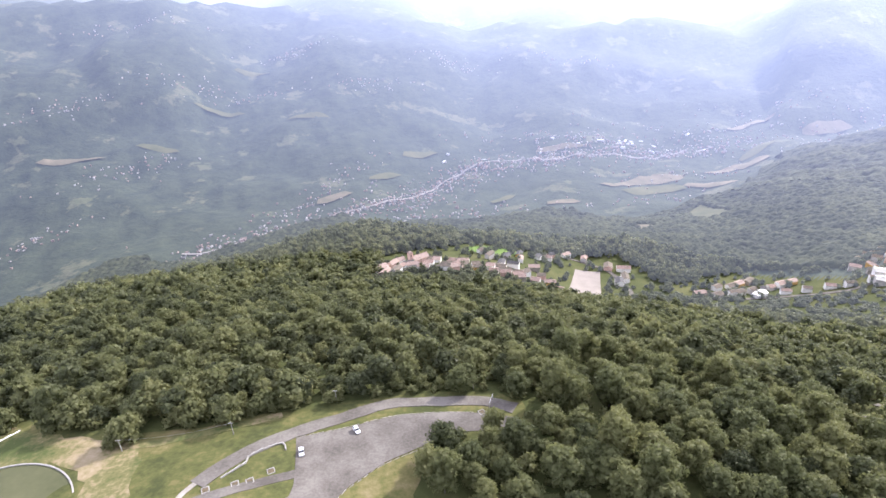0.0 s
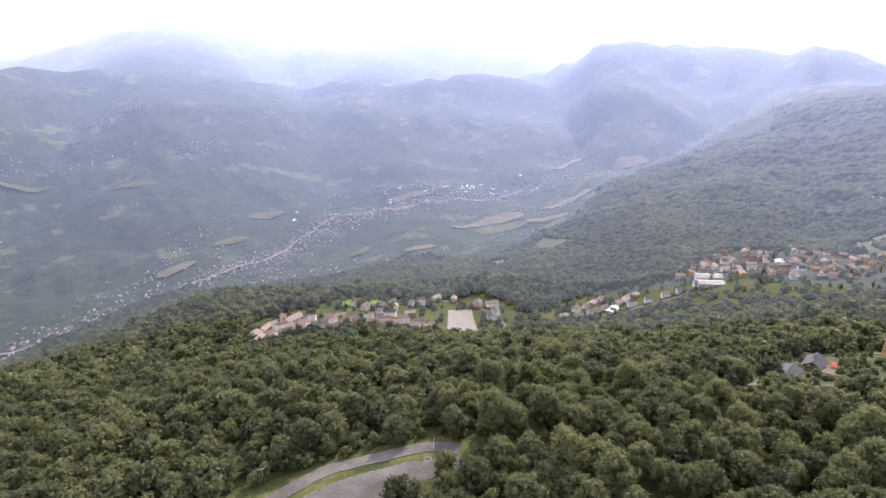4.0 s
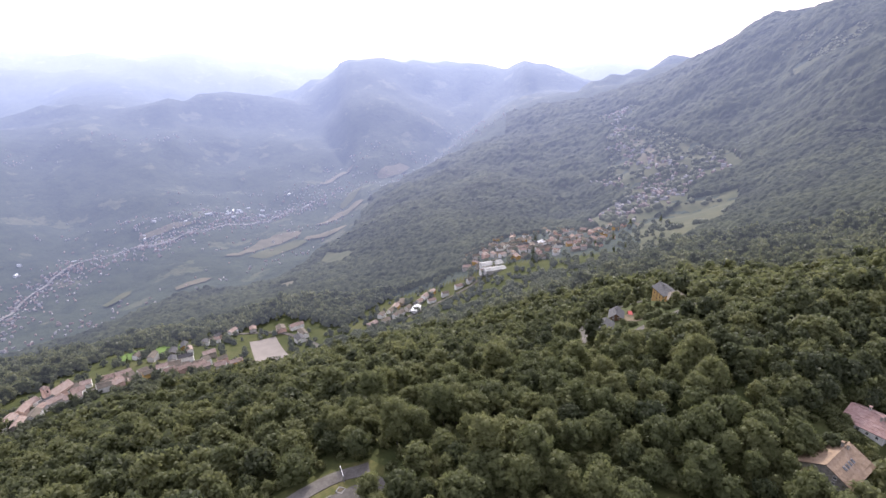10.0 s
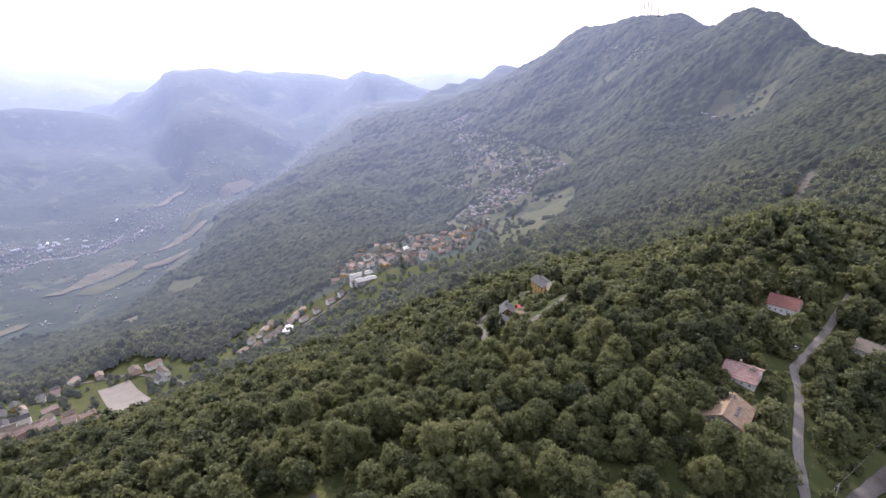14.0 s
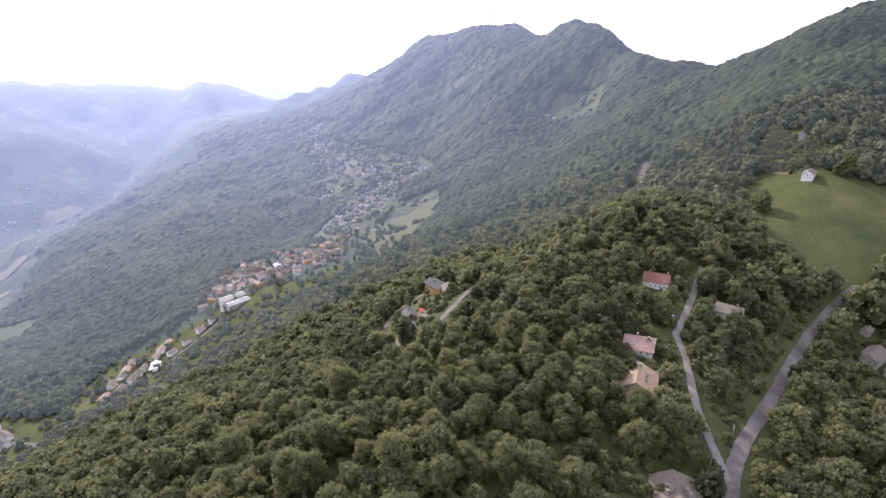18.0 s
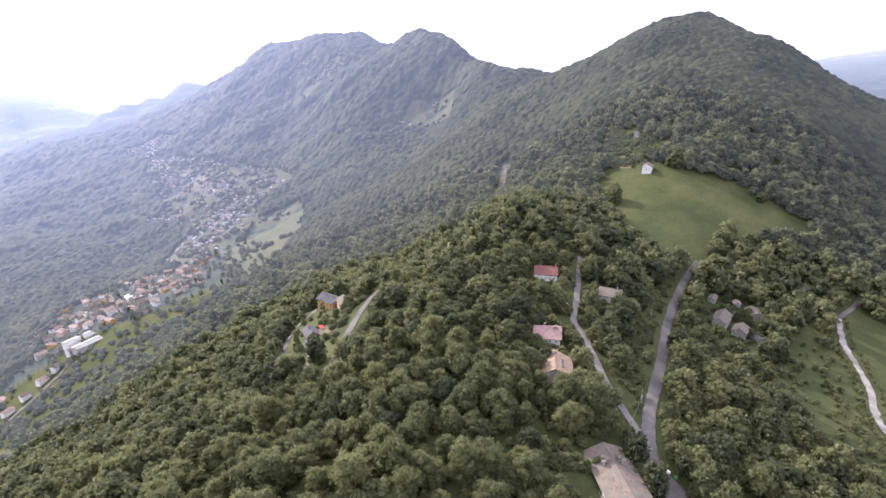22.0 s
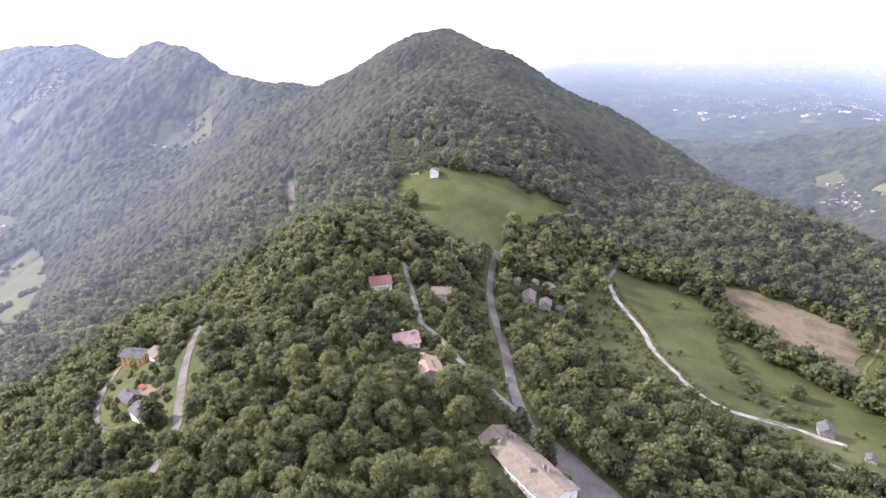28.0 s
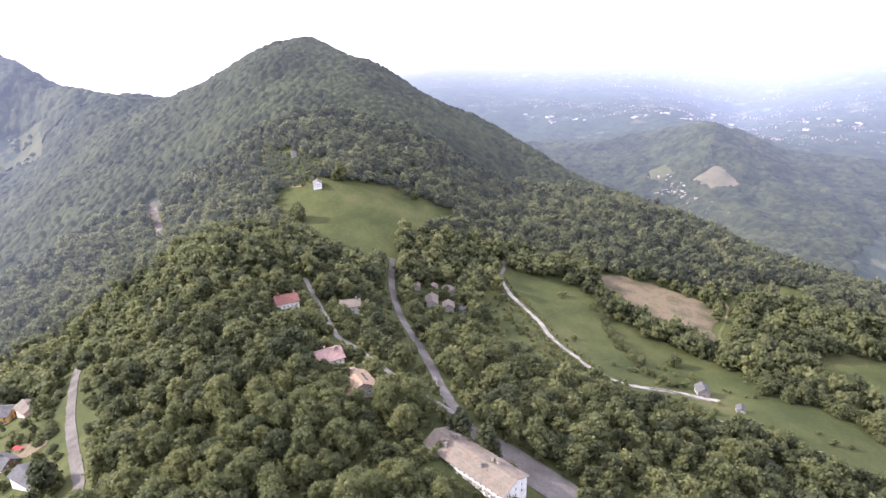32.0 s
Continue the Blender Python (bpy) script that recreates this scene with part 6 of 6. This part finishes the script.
ribbon("road", [(690, 590), (780, 560), (880, 560), (955, 580), (1000, 600), (960, 560), (900, 520)], 8, ASPHALT, "pale switchback road above the village", 0.7, 8)
patch("green", [(62, 660), (30, 690), (60, 735), (110, 720), (96, 690)], LAWN_GREEN, "bright mown lawn beside village houses", 0.5, 8, "lawn")
house("hall", 556, 592, 118, 36, 14, 6, 1.6, PLASTER, METAL_ROOF, "long hall with a shining pale metal roof", "hall", wins=[(1, (2.5,), 6)], over=0.8, door=False, deep=False)
house("hall", 540, 570, 118, 34, 13, 5, 1.4, GREY_PLASTER, METAL_ROOF, "long low workshop with a grey metal roof", "hall", wins=[(1, (2.0,), 6)], over=0.8, door=False, deep=False)
house("hall", 405, 606, 60, 20, 10, 6, 1.4, PLASTER, WHITE_SHEET, "building with a bright white sheet roof", "hall", wins=[(1, (2.0,), 4)], over=0.6, door=False, deep=False)
house("hall", 708, 612, 100, 16, 11, 6, 1.8, PLASTER, WHITE_SHEET, "house with a dazzling white roof", "hall", wins=[(1, (2.0,), 4)], over=0.6, door=False, deep=False)


def church(x, y):
    c = house("church", x, y, 60, 22, 11, 8, 3.4, PINK_PLASTER, TILE, "pink church with a square bell tower", "church", wins=[(1, (3.0,), 4)], door=False, deep=False)
    t = part("bell_tower", box_bm(-14, -2.6, -2, -9, 2.6, 17, 0.05), PINK_PLASTER, c)
    bm = bmesh.new()
    bmesh.ops.create_cone(bm, cap_ends=True, segments=4, radius1=4.2, radius2=0.1, depth=3.0, matrix=Matrix.Translation((-11.5, 0, 18.5)) @ Matrix.Rotation(math.pi / 4, 4, "Z"))
    part("spire", bm, TILE, t)
    for a in (-1, 1):
        part("belfry_opening", box_bm(-12.2, a * 2.6 - 0.06, 12.5, -10.8, a * 2.6 + 0.06, 15.2), GLASS_DARK, t)


church(-30, 604)


# ---- far settlements, masts ----
def specks(name, spots, rng, mats, label, lo, hi, tall=(4, 8)):
    """Houses too far off to count: small gabled bodies, joined by colour."""
    spots = np.array(spots)
    z = height(spots[:, 0], spots[:, 1])
    for k, m in enumerate(mats):
        V, F = [], []
        for (x, y), zz in list(zip(spots, z))[k::len(mats)]:
            l, w, h, a = lo + (hi - lo) * rng.random() ** 2, lo * (0.7 + 0.3 * rng.random()), tall[0] + (tall[1] - tall[0]) * rng.random(), rng.random() * 6.28
            b, ca, sa = len(V), math.cos(a), math.sin(a)
            for u, v, t in ((-1, -1, -3), (1, -1, -3), (1, 1, -3), (-1, 1, -3), (-1, -1, h), (1, -1, h), (1, 1, h), (-1, 1, h), (-1, 0, h + w * 0.25), (1, 0, h + w * 0.25)):
                V.append((x + u * l / 2 * ca - v * w / 2 * sa, y + u * l / 2 * sa + v * w / 2 * ca, zz + t))
            F += [tuple(b + i for i in q) for q in ((0, 1, 5, 4), (2, 3, 7, 6), (1, 2, 6, 9, 5), (3, 0, 4, 8, 7), (4, 5, 9, 8), (6, 7, 8, 9))]
        tagged(put(name, mesh_of(name, V, F, m)), label, "houses", kind="stuff")


def cloud(rng, cx, cy, sx, sy, n, turn=0.0):
    p = rng.normal(size=(n, 2)) * (sx, sy)
    c, s = math.cos(radians(turn)), math.sin(radians(turn))
    return np.c_[cx + p[:, 0] * c - p[:, 1] * s, cy + p[:, 0] * s + p[:, 1] * c]


def polar(az, r):
    return CENTRE[0] + r * math.sin(radians(az)), CENTRE[1] + r * math.cos(radians(az))


FR = np.random.default_rng(33)
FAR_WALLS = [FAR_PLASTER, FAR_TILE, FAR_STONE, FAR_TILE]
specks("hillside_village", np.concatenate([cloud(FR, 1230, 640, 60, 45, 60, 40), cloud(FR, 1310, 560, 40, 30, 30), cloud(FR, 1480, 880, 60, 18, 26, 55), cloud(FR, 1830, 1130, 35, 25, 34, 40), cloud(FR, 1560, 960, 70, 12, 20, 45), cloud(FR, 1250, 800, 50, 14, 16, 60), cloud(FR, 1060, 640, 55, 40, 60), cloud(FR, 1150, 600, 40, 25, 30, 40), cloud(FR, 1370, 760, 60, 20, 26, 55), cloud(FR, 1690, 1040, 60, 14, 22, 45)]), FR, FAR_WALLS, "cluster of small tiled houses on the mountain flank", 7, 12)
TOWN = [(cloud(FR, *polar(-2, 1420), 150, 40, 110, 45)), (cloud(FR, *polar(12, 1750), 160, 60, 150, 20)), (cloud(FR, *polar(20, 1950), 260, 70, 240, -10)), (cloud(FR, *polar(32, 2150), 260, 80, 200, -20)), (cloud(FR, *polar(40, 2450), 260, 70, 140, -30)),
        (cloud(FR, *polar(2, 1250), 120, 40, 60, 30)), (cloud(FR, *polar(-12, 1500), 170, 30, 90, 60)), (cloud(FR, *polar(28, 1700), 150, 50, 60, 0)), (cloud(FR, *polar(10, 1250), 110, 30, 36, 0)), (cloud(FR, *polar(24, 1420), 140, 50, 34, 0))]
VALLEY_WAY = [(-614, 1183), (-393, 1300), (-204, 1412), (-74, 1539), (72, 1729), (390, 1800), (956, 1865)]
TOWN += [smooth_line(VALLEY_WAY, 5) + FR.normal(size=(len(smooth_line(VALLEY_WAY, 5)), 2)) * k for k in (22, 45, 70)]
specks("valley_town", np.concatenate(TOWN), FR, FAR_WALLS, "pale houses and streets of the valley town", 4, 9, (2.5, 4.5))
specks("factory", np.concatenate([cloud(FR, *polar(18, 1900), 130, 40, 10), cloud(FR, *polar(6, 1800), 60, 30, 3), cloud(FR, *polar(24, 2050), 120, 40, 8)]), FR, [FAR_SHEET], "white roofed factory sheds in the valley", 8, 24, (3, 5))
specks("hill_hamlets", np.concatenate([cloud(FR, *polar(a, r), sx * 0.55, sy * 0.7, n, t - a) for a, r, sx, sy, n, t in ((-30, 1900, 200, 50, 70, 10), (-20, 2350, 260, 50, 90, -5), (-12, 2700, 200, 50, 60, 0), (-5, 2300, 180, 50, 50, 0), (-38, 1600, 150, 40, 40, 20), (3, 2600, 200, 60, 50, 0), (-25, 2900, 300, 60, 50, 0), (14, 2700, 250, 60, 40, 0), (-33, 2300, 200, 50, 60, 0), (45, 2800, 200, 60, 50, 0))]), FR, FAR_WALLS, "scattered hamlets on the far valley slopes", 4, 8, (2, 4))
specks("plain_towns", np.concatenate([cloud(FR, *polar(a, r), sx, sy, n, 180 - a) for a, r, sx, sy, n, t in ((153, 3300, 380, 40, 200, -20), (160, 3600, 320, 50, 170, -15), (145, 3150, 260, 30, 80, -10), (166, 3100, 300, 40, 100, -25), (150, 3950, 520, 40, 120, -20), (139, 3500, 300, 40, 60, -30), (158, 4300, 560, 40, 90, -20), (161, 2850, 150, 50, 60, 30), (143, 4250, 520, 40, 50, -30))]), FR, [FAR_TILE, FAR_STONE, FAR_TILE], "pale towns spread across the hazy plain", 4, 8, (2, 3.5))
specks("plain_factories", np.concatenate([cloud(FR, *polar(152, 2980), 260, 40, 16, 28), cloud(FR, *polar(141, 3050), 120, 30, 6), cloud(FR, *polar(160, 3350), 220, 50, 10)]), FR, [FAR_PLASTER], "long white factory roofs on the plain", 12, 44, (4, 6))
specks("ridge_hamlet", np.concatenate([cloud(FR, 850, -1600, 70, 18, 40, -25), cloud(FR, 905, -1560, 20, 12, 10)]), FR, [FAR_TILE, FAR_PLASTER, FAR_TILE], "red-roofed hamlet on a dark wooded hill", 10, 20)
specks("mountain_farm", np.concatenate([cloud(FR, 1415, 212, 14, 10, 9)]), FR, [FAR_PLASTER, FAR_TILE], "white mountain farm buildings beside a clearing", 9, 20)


def mast(x, y, h):
    m = tagged(new("antenna_mast"), "tall red and white lattice antenna mast on the summit", "mast", "summit masts")
    m.matrix_basis = pose(x, y, ground_z(x, y))
    for k in range(4):
        a, b = k * h / 4, (k + 1) * h / 4
        s = part("section", bmesh.new(), PLASTER if k % 2 else RED_TILE, m)
        V, F = [], []
        for i in range(4):
            ang = math.pi / 4 + i * math.pi / 2
            r0, r1 = 2.2 * (1 - 0.8 * a / h), 2.2 * (1 - 0.8 * b / h)
            for p, q in (((math.cos(ang) * r0, math.sin(ang) * r0, a), (math.cos(ang) * r1, math.sin(ang) * r1, b)),
                         ((math.cos(ang) * r0, math.sin(ang) * r0, a), (math.cos(ang + math.pi / 2) * r1, math.sin(ang + math.pi / 2) * r1, b))):
                n = len(V)
                for c in (p, q):
                    V += [(c[0] + 0.4 * dx, c[1] + 0.4 * dy, c[2]) for dx, dy in ((-1, -1), (1, -1), (1, 1), (-1, 1))]
                F += [(n + j, n + (j + 1) % 4, n + 4 + (j + 1) % 4, n + 4 + j) for j in range(4)]
        s.data.from_pydata(V, [], F)
    part("aerial", box_bm(-0.4, -0.4, h, 0.4, 0.4, h * 1.2), METAL, m)


for mx, my, mh in ((2150, 545, 66), (2146, 530, 78), (2142, 518, 70), (2140, 492, 44), (2136, 470, 40)):
    mast(mx, my, mh)
